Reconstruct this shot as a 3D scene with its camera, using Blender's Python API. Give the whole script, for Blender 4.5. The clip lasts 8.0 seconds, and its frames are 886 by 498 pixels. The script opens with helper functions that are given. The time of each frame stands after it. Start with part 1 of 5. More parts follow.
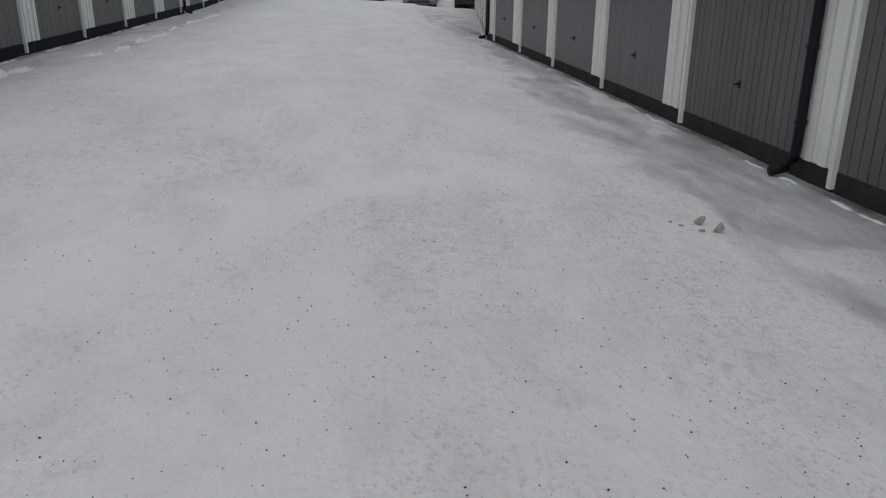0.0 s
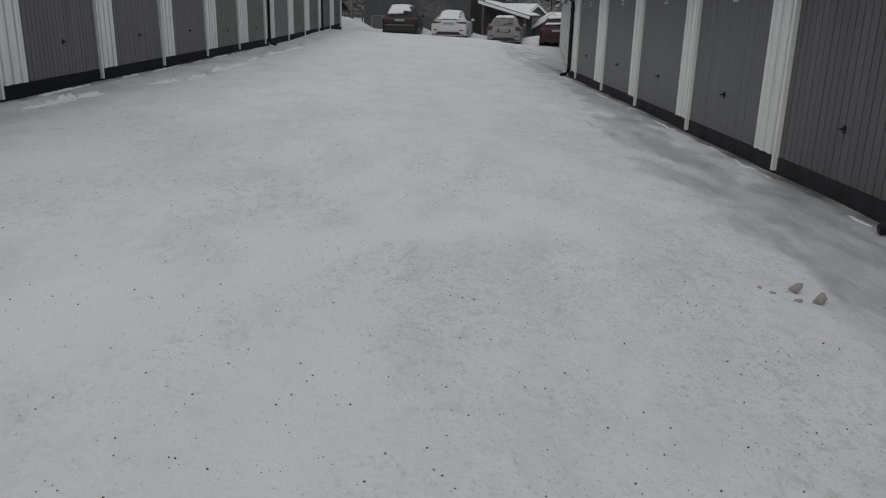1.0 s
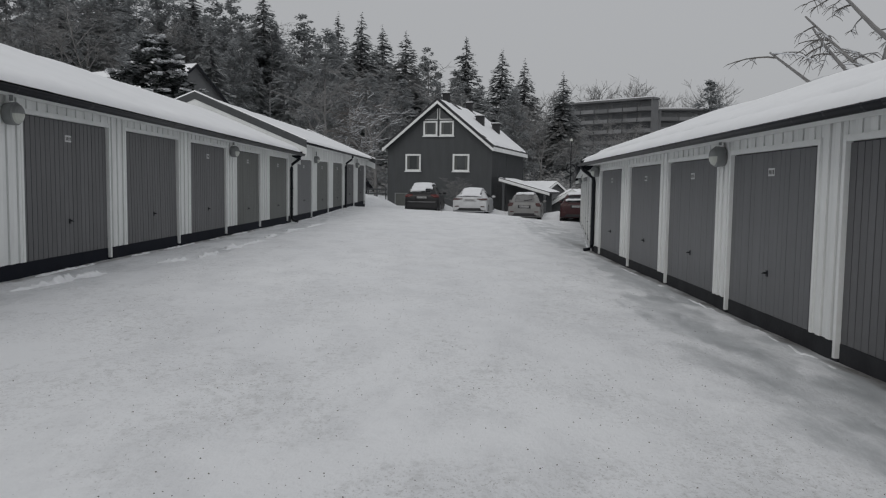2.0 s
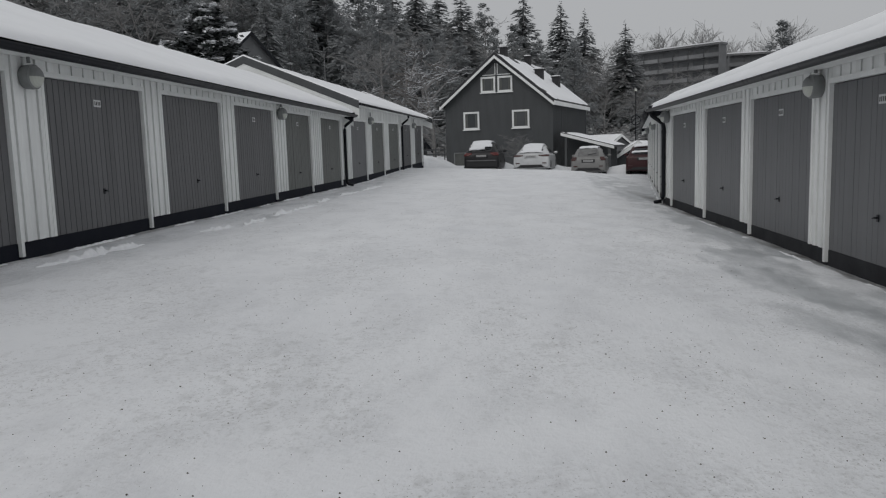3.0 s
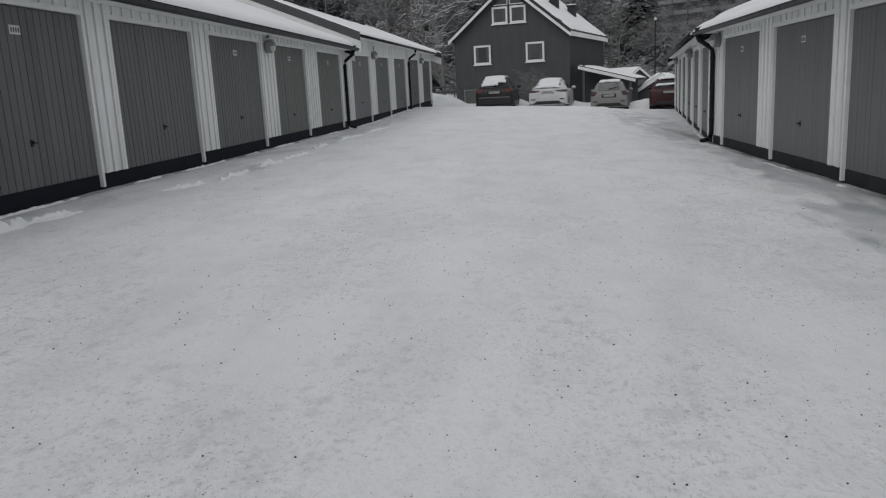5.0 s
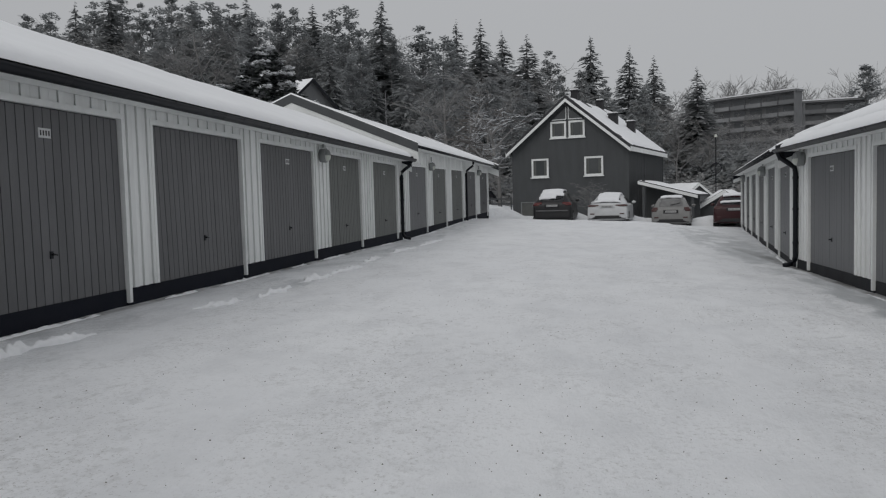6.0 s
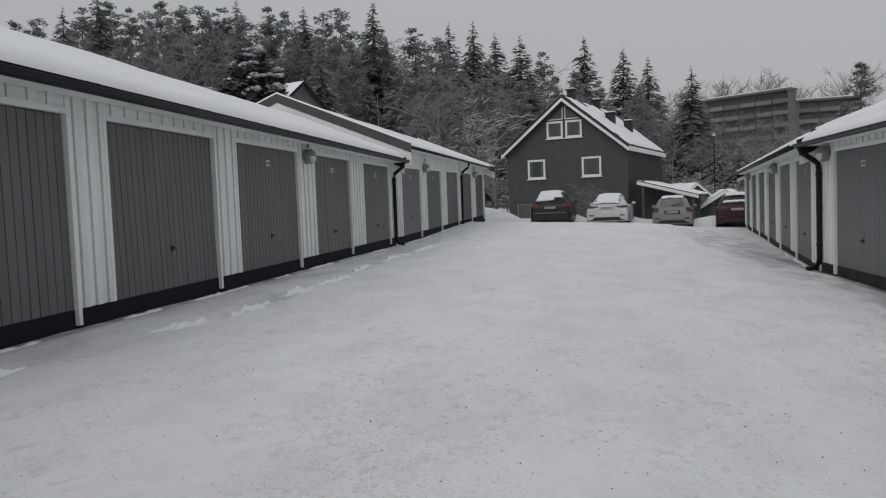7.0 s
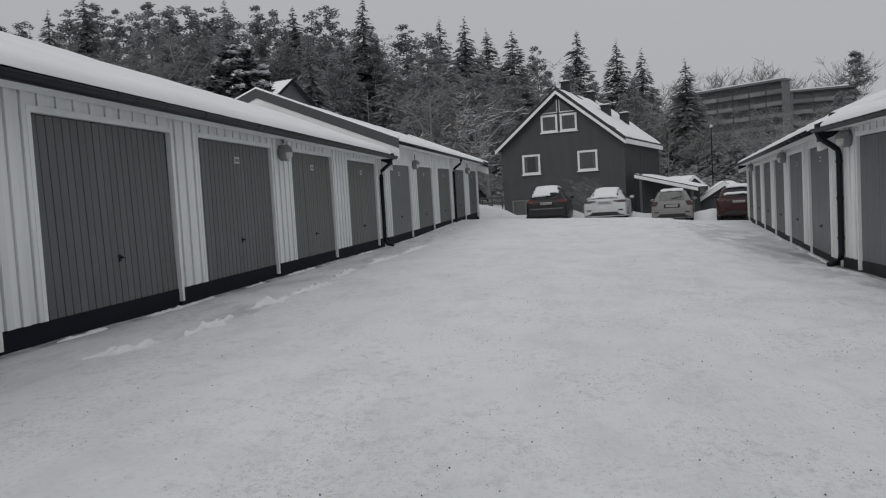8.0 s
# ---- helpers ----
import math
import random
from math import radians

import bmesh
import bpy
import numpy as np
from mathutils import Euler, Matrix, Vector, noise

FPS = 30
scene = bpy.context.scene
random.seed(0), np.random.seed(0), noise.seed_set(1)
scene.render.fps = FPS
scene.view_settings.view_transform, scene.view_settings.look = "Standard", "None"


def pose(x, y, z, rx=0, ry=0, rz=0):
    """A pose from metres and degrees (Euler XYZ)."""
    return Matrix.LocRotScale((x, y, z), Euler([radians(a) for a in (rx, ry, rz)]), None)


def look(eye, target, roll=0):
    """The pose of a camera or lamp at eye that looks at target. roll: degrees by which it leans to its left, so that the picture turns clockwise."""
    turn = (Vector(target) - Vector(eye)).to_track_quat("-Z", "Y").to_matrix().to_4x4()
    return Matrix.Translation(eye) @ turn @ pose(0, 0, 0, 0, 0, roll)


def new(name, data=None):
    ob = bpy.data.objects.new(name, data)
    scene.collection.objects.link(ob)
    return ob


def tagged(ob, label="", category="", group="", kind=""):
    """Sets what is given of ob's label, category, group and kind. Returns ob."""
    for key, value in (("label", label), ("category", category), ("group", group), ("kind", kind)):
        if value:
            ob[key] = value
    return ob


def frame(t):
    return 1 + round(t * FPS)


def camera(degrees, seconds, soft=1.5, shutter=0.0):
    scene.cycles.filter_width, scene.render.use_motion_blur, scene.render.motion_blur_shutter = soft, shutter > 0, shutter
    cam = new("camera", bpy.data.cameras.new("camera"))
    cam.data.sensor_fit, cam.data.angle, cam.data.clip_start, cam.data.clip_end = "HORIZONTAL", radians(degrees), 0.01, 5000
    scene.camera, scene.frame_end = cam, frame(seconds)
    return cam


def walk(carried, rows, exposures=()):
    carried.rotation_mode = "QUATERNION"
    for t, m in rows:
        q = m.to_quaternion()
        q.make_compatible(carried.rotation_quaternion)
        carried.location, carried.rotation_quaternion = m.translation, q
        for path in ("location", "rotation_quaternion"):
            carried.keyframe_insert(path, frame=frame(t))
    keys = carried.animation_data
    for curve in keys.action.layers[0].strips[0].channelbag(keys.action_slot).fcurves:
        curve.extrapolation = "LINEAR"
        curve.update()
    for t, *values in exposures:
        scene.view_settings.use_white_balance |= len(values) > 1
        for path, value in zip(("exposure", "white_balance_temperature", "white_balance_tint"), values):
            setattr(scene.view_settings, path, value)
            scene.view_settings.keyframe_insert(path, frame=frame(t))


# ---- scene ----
from mathutils.bvhtree import BVHTree

cam = camera(59.5, 8.0, soft=1.2)
PATH = [
    (0, (-0.132, -5.385, 1.56), (0.111, -3.517, 0.89), 0.5),
    (0.5, (0.04, -5.107, 1.49), (0.195, -3.266, 0.724), 0.0),
    (0.8, (0.081, -4.903, 1.459), (0.134, -3.048, 0.713), 1.7),
    (1, (0.123, -4.763, 1.458), (0.168, -2.852, 0.872), 1.3),
    (1.5, (0.205, -4.329, 1.454), (0.224, -2.355, 1.131), 1.4),
    (1.7, (0.189, -4.168, 1.465), (0.204, -2.179, 1.254), 1.2),
    (2.8, (0.214, -3.154, 1.344), (0.031, -1.166, 1.225), -0.7),
    (3, (0.257, -2.977, 1.326), (0.071, -1.002, 1.073), -1.7),
    (3.5, (0.174, -2.445, 1.29), (-0.019, -0.471, 1.036), -1.0),
    (4, (0.098, -1.925, 1.273), (-0.118, 0.041, 0.978), -3.1),
    (5.3, (-0.11, -0.472, 1.265), (-0.322, 1.473, 0.851), -2.4),
    (5.5, (-0.148, -0.247, 1.282), (-0.382, 1.706, 0.92), -1.0),
    (6, (-0.257, 0.271, 1.333), (-0.599, 2.237, 1.209), -1.5),
    (6.5, (-0.32, 0.833, 1.338), (-0.639, 2.803, 1.209), -1.7),
    (7, (-0.462, 1.355, 1.328), (-0.791, 3.324, 1.212), -2.2),
    (7.5, (-0.453, 1.894, 1.295), (-0.779, 3.863, 1.174), -3.2),
    (8, (-0.532, 2.451, 1.318), (-0.851, 4.421, 1.196), -3.3),
]
walk(cam, [(t, look(eye, target, roll)) for t, eye, target, roll in PATH],
     exposures=[(0, -0.04), (1, -0.1), (1.5, 0.04), (3.5, 0.1), (8, 0.13)])

# ---- world and light: a bright, even overcast with light snowfall ----
world = bpy.data.worlds.new("overcast")
scene.world = world
world.use_nodes = True
wn, wl = world.node_tree.nodes, world.node_tree.links
wn.clear()
w_out = wn.new("ShaderNodeOutputWorld")
w_bg = wn.new("ShaderNodeBackground")
w_sky = wn.new("ShaderNodeTexSky")
w_sky.sky_type, w_sky.sun_disc = "NISHITA", False
w_sky.sun_elevation, w_sky.sun_rotation = radians(24), radians(200)
w_grey = wn.new("ShaderNodeHueSaturation")
w_grey.inputs["Saturation"].default_value = 0.15
w_dim = wn.new("ShaderNodeMix")
w_dim.data_type, w_dim.blend_type = "RGBA", "MIX"
w_dim.inputs[0].default_value = 0.93
w_tc = wn.new("ShaderNodeTexCoord")
w_sep = wn.new("ShaderNodeSeparateXYZ")
w_map = wn.new("ShaderNodeMapRange")
w_map.inputs["From Min"].default_value, w_map.inputs["From Max"].default_value = 0.0, 1.0
w_ramp = wn.new("ShaderNodeMix")
w_ramp.data_type = "RGBA"
w_ramp.inputs[6].default_value = (3.35, 3.42, 3.54, 1)
w_ramp.inputs[7].default_value = (5.1, 5.22, 5.42, 1)
wl.new(w_tc.outputs["Generated"], w_sep.inputs[0])
wl.new(w_sep.outputs["Z"], w_map.inputs["Value"])
wl.new(w_map.outputs[0], w_ramp.inputs[0])
wl.new(w_sky.outputs[0], w_grey.inputs["Color"])
wl.new(w_grey.outputs[0], w_dim.inputs[6])
wl.new(w_ramp.outputs[2], w_dim.inputs[7])
wl.new(w_dim.outputs[2], w_bg.inputs["Color"])
w_bg.inputs["Strength"].default_value = 0.1
wl.new(w_bg.outputs[0], w_out.inputs[0])

sun_data = bpy.data.lights.new("sun", "SUN")
sun_data.energy, sun_data.angle, sun_data.color = 0.5, radians(40), (1.0, 0.97, 0.93)
sun = new("sun", sun_data)
sun.matrix_world = pose(0, 0, 60, 50, 0, -20)


# ---- materials ----
def mat(name, color, rough=0.6, metal=0.0, vary=0.0, scale=8.0, bump=0.0, bump_scale=40.0, color2=None, random_piece=0.0,
        stretch=(1, 1, 1), spec=0.5, grime=0.0):
    """A principled material with two scales of noise in its colour, a fine relief, and a change from piece to piece."""
    m = bpy.data.materials.new(name)
    m.use_nodes = True
    n, l = m.node_tree.nodes, m.node_tree.links
    b = n["Principled BSDF"]
    b.inputs["Roughness"].default_value, b.inputs["Metallic"].default_value = rough, metal
    b.inputs["Specular IOR Level"].default_value = spec
    b.inputs["Base Color"].default_value = (*color, 1)
    tc = n.new("ShaderNodeTexCoord")
    mp = n.new("ShaderNodeMapping")
    mp.inputs["Scale"].default_value = stretch
    l.new(tc.outputs["Object"], mp.inputs[0])
    last = None
    if vary or color2:
        c2 = color2 or tuple(c * (1 - vary) for c in color)
        t1 = n.new("ShaderNodeTexNoise")
        t1.inputs["Scale"].default_value, t1.inputs["Detail"].default_value = scale, 6
        l.new(mp.outputs[0], t1.inputs["Vector"])
        t2 = n.new("ShaderNodeTexNoise")
        t2.inputs["Scale"].default_value, t2.inputs["Detail"].default_value = scale * 9, 3
        l.new(mp.outputs[0], t2.inputs["Vector"])
        add = n.new("ShaderNodeMath")
        add.operation = "MULTIPLY_ADD"
        add.inputs[1].default_value = 0.4
        l.new(t2.outputs[0], add.inputs[0])
        l.new(t1.outputs[0], add.inputs[2])
        rng = n.new("ShaderNodeMapRange")
        rng.inputs["From Min"].default_value, rng.inputs["From Max"].default_value = 0.45, 0.95
        l.new(add.outputs[0], rng.inputs["Value"])
        mx = n.new("ShaderNodeMix")
        mx.data_type = "RGBA"
        mx.inputs[6].default_value, mx.inputs[7].default_value = (*color, 1), (*c2, 1)
        l.new(rng.outputs[0], mx.inputs[0])
        last = mx.outputs[2]
    if random_piece:
        inf = n.new("ShaderNodeObjectInfo")
        r2 = n.new("ShaderNodeMapRange")
        r2.inputs["To Min"].default_value, r2.inputs["To Max"].default_value = 1 - random_piece, 1 + random_piece
        l.new(inf.outputs["Random"], r2.inputs["Value"])
        hs = n.new("ShaderNodeHueSaturation")
        l.new(r2.outputs[0], hs.inputs["Value"])
        if last:
            l.new(last, hs.inputs["Color"])
        else:
            hs.inputs["Color"].default_value = (*color, 1)
        last = hs.outputs[0]
    if last:
        l.new(last, b.inputs["Base Color"])
    if bump:
        t3 = n.new("ShaderNodeTexNoise")
        t3.inputs["Scale"].default_value, t3.inputs["Detail"].default_value = bump_scale, 5
        l.new(mp.outputs[0], t3.inputs["Vector"])
        bp = n.new("ShaderNodeBump")
        bp.inputs["Strength"].default_value, bp.inputs["Distance"].default_value = bump, 0.02
        l.new(t3.outputs[0], bp.inputs["Height"])
        l.new(bp.outputs[0], b.inputs["Normal"])
    return m


def snowy(name, color, color2, snow=0.35, scale=3.0, rough=0.8, island=0.25, white=1.0, thin=0.0):
    """Foliage, bark or twigs with snow lying where the surface faces up."""
    m = mat(name, color, rough, vary=0.4, scale=scale, color2=color2, spec=0.2)
    n, l = m.node_tree.nodes, m.node_tree.links
    b = n["Principled BSDF"]
    base = b.inputs["Base Color"].links[0].from_socket
    geo = n.new("ShaderNodeNewGeometry")
    sep = n.new("ShaderNodeSeparateXYZ")
    l.new(geo.outputs["Normal"], sep.inputs[0])
    isl = n.new("ShaderNodeMath")
    isl.operation = "MULTIPLY_ADD"
    isl.inputs[1].default_value = island * 2
    l.new(geo.outputs["Random Per Island"], isl.inputs[0])
    ab = n.new("ShaderNodeMath")
    ab.operation = "ABSOLUTE"
    l.new(sep.outputs["Z"], ab.inputs[0])
    l.new(ab.outputs[0], isl.inputs[2])
    rng = n.new("ShaderNodeMapRange")
    rng.inputs["From Min"].default_value, rng.inputs["From Max"].default_value = 1.15 - snow, 1.45 - snow
    l.new(isl.outputs[0], rng.inputs["Value"])
    mx = n.new("ShaderNodeMix")
    mx.data_type = "RGBA"
    rng.inputs["To Max"].default_value = white
    l.new(rng.outputs[0], mx.inputs[0])
    l.new(base, mx.inputs[6])
    mx.inputs[7].default_value = (0.78, 0.8, 0.83, 1)
    l.new(mx.outputs[2], b.inputs["Base Color"])
    if thin:
        # sprays of needles and twigs let part of the light through
        glow = n.new("ShaderNodeBsdfTranslucent")
        l.new(mx.outputs[2], glow.inputs["Color"])
        both = n.new("ShaderNodeMixShader")
        both.inputs[0].default_value = thin
        l.new(b.outputs[0], both.inputs[1])
        l.new(glow.outputs[0], both.inputs[2])
        l.new(both.outputs[0], n["Material Output"].inputs["Surface"])
    return m


def ground_material():
    """Trodden snow: packed and smooth along the lane, greyer where it has turned to ice beside the garages."""
    m = bpy.data.materials.new("packed_snow")
    m.use_nodes = True
    n, l = m.node_tree.nodes, m.node_tree.links
    b = n["Principled BSDF"]
    tc = n.new("ShaderNodeTexCoord")

    def tex(scale, detail, stretch=(1, 1, 1), rough=0.55):
        mp = n.new("ShaderNodeMapping")
        mp.inputs["Scale"].default_value = stretch
        l.new(tc.outputs["Object"], mp.inputs[0])
        t = n.new("ShaderNodeTexNoise")
        t.inputs["Scale"].default_value, t.inputs["Detail"].default_value, t.inputs["Roughness"].default_value = scale, detail, rough
        l.new(mp.outputs[0], t.inputs["Vector"])
        return t.outputs[0]

    def span(src, a, c, to0=0.0, to1=1.0):
        r = n.new("ShaderNodeMapRange")
        r.inputs["From Min"].default_value, r.inputs["From Max"].default_value = a, c
        r.inputs["To Min"].default_value, r.inputs["To Max"].default_value = to0, to1
        l.new(src, r.inputs["Value"])
        return r.outputs[0]

    def blend(fac, a, c):
        x = n.new("ShaderNodeMix")
        x.data_type = "RGBA"
        l.new(fac, x.inputs[0])
        for sock, v in ((x.inputs[6], a), (x.inputs[7], c)):
            if isinstance(v, tuple):
                sock.default_value = (*v, 1)
            else:
                l.new(v, sock)
        return x.outputs[2]

    def times(a, c):
        x = n.new("ShaderNodeMath")
        x.operation = "MULTIPLY"
        l.new(a, x.inputs[0])
        if isinstance(c, float):
            x.inputs[1].default_value = c
        else:
            l.new(c, x.inputs[1])
        return x.outputs[0]

    ice = n.new("ShaderNodeVertexColor")
    ice.layer_name = "ice"
    big = tex(0.45, 5, (1, 0.45, 1))
    mid = tex(2.0, 8, (1, 0.55, 1), 0.62)
    fine = tex(34, 6, (1, 0.8, 1), 0.7)
    col = blend(span(big, 0.35, 0.7), (0.875, 0.885, 0.9), (0.79, 0.8, 0.82))
    col = blend(times(span(mid, 0.47, 0.66), 0.4), col, (0.64, 0.65, 0.67))
    mottle = tex(11, 5, (1.1, 0.75, 1), 0.6)
    worn = span(tex(0.8, 6, (1, 0.6, 1), 0.65), 0.44, 0.58, 0.05, 1.0)
    col = blend(times(times(span(mottle, 0.52, 0.66), worn), 0.5), col, (0.56, 0.565, 0.57))
    crumb = tex(60, 3, (1, 0.8, 1), 0.6)
    col = blend(times(times(span(crumb, 0.6, 0.68), worn), 0.7), col, (0.4, 0.395, 0.39))
    col = blend(times(times(span(fine, 0.52, 0.67), 0.65), span(tex(0.9, 4, (1, 0.7, 1)), 0.44, 0.58, 0.1, 1.0)), col, (0.52, 0.52, 0.52))
    crisp = n.new("ShaderNodeMath")
    crisp.operation = "ADD"
    ice_split = n.new("ShaderNodeSeparateColor")
    l.new(ice.outputs[0], ice_split.inputs[0])
    l.new(ice_split.outputs["Red"], crisp.inputs[0])
    l.new(times(tex(2.4, 10, (1.2, 0.35, 1), 0.72), 3.0), crisp.inputs[1])
    ice_noise = times(span(crisp.outputs[0], 1.95, 2.6), span(tex(1.6, 8, (1, 0.5, 1), 0.65), 0.36, 0.6, 0.35, 1.0))
    col = blend(ice_noise, col, (0.47, 0.49, 0.505))
    sep = n.new("ShaderNodeSeparateColor")
    l.new(ice.outputs[0], sep.inputs[0])
    wet = times(sep.outputs["Green"], span(tex(3.0, 6, (1, 0.5, 1), 0.65), 0.38, 0.6, 0.2, 1.0))
    col = blend(wet, col, (0.17, 0.165, 0.16))
    l.new(col, b.inputs["Base Color"])
    l.new(span(ice_noise, 0, 1, 0.75, 0.32), b.inputs["Roughness"])
    b.inputs["Specular IOR Level"].default_value = 0.3
    bp = n.new("ShaderNodeBump")
    bp.inputs["Strength"].default_value, bp.inputs["Distance"].default_value = 0.7, 0.035
    rough_sum = n.new("ShaderNodeMath")
    rough_sum.operation = "MULTIPLY_ADD"
    rough_sum.inputs[1].default_value = 0.25
    l.new(mottle, rough_sum.inputs[0])
    l.new(mid, rough_sum.inputs[2])
    hsum = n.new("ShaderNodeMath")
    hsum.operation = "MULTIPLY_ADD"
    hsum.inputs[1].default_value = 0.35
    l.new(fine, hsum.inputs[0])
    l.new(rough_sum.outputs[0], hsum.inputs[2])
    l.new(hsum.outputs[0], bp.inputs["Height"])
    l.new(bp.outputs[0], b.inputs["Normal"])
    return m


M_GROUND = ground_material()
M_SNOW = mat("snow", (0.9, 0.91, 0.925), 0.75, vary=0.06, scale=1.2, bump=0.35, bump_scale=9, spec=0.25)
M_WHITE = mat("white_paint", (0.85, 0.865, 0.855), 0.55, vary=0.14, scale=1.6, stretch=(3, 3, 0.5), bump=0.12, bump_scale=60, random_piece=0.05)
M_TRIM = mat("white_trim_paint", (0.85, 0.865, 0.855), 0.5, vary=0.15, scale=2.2, bump=0.08)
M_PLINTH = mat("dark_plinth_paint", (0.012, 0.014, 0.022), 0.8, vary=0.35, scale=3, bump=0.15, color2=(0.016, 0.018, 0.025), spec=0.12)
M_PLINTH_GREY = mat("grey_plinth_paint", (0.028, 0.029, 0.032), 0.8, vary=0.35, scale=3, bump=0.15, color2=(0.045, 0.046, 0.05), spec=0.15)
M_DOOR = mat("grey_door_paint", (0.126, 0.127, 0.132), 0.5, vary=0.2, scale=1.4, bump=0.08, random_piece=0.07, stretch=(2, 2, 0.5))
M_DOOR_GREEN = mat("grey_green_door_paint", (0.134, 0.141, 0.134), 0.5, vary=0.2, scale=1.4, bump=0.08, random_piece=0.05, stretch=(2, 2, 0.5))
M_DOOR_PALE = mat("pale_grey_door_paint", (0.14, 0.143, 0.15), 0.45, vary=0.12, scale=1.4, bump=0.05, random_piece=0.03, stretch=(2, 2, 0.5))
M_GROOVE = mat("door_groove", (0.03, 0.03, 0.032), 0.8, vary=0.2)
M_BLACK = mat("black_metal", (0.007, 0.0085, 0.013), 0.42, vary=0.3, scale=5, spec=0.25)
M_FASCIA = mat("dark_fascia_paint", (0.016, 0.018, 0.024), 0.7, vary=0.3, scale=3, bump=0.1, spec=0.2)
M_ROOF = mat("roof_felt", (0.05, 0.05, 0.055), 0.9, vary=0.3, scale=6, bump=0.3)
M_LAMP = mat("frosted_lamp_glass", (0.55, 0.57, 0.52), 0.3, vary=0.12, scale=9)
M_LAMPGREY = mat("grey_lamp_housing", (0.24, 0.25, 0.25), 0.5, vary=0.2)
M_PLATE = mat("white_number_plate", (0.62, 0.63, 0.63), 0.4, vary=0.1)
M_INK = mat("black_ink", (0.03, 0.03, 0.03), 0.5, vary=0.2)
M_HOUSE = mat("dark_grey_house_paint", (0.068, 0.073, 0.077), 0.65, vary=0.25, scale=1.5, stretch=(2, 2, 0.4), bump=0.1)
M_GLASS = mat("window_glass", (0.06, 0.066, 0.068), 0.06, vary=0.2, scale=1.0, spec=0.6)
M_CURTAIN = mat("window_blind", (0.11, 0.115, 0.11), 0.8, vary=0.3, scale=3)
M_BRICKDARK = mat("dark_chimney_metal", (0.022, 0.022, 0.025), 0.7, vary=0.3, scale=4, bump=0.2)


# ---- mesh helpers ----
def part(name, bm, material, parent=None, label="", smooth=False):
    me = bpy.data.meshes.new(name)
    bmesh.ops.recalc_face_normals(bm, faces=bm.faces[:])
    bm.to_mesh(me)
    bm.free()
    me.materials.append(material)
    if smooth:
        for p in me.polygons:
            p.use_smooth = True
    ob = new(name, me)
    ob.parent = parent
    if label:
        tagged(ob, label)
    return ob


def piece(name, me, parent, at):
    ob = new(name, me)
    ob.parent = parent
    ob.location = at
    return ob


def hexa(bm, corners):
    """A box of eight corners: four below, four above, both in the same turn."""
    v = [bm.verts.new(c) for c in corners]
    for f in ((0, 1, 2, 3), (4, 5, 6, 7), (0, 1, 5, 4), (1, 2, 6, 5), (2, 3, 7, 6), (3, 0, 4, 7)):
        bm.faces.new([v[i] for i in f])
    return v


def block(bm, x0, x1, y0, y1, z0, z1):
    hexa(bm, [(x0, y0, z0), (x1, y0, z0), (x1, y1, z0), (x0, y1, z0), (x0, y0, z1), (x1, y0, z1), (x1, y1, z1), (x0, y1, z1)])


def tube(bm, pts, r, sides=8, r_end=None):
    """A round bar along a line of points."""
    pts = [Vector(p) for p in pts]
    rings = []
    for i, p in enumerate(pts):
        a = pts[max(i - 1, 0)]
        c = pts[min(i + 1, len(pts) - 1)]
        way = (c - a).normalized()
        side = way.cross(Vector((0, 0, 1)) if abs(way.z) < 0.9 else Vector((1, 0, 0))).normalized()
        up = side.cross(way)
        rr = r if r_end is None else r + (r_end - r) * i / max(len(pts) - 1, 1)
        rings.append([bm.verts.new(p + (side * math.cos(k * math.tau / sides) + up * math.sin(k * math.tau / sides)) * rr) for k in range(sides)])
    for a, c in zip(rings, rings[1:]):
        for k in range(sides):
            bm.faces.new((a[k], a[(k + 1) % sides], c[(k + 1) % sides], c[k]))
    bm.faces.new(rings[0])
    bm.faces.new(rings[-1])


def smooth01(a, b, x):
    t = min(max((x - a) / (b - a), 0.0), 1.0)
    return t * t * (3 - 2 * t)


# ---- the ground, one sheet to the horizon ----
def lane(x, y):
    """The level of the lane and the land round it."""
    z = 0.085 - 0.038 * max(min(x, 9.0), -9.0)
    z -= 0.04 * smooth01(3.1, 3.7, x)
    z += 0.26 * smooth01(22, 34, y) * smooth01(8.0, 1.0, x)
    z -= 1.1 * smooth01(41, 47, y) * smooth01(2, 7, x)
    z -= 0.3 * smooth01(34.2, 35.6, y) * smooth01(-6, -4, x)
    z += 0.22 * smooth01(4.5, 6.5, x) * smooth01(33, 36, y)
    hill = smooth01(58, 150, y) * (5 + 15 * smooth01(25, -90, x))
    hill += 0.1 * max(y - 150, 0) * smooth01(400, 150, y)
    z += hill + 4.0 * smooth01(-9, -40, x) * smooth01(10, 60, y)
    return z


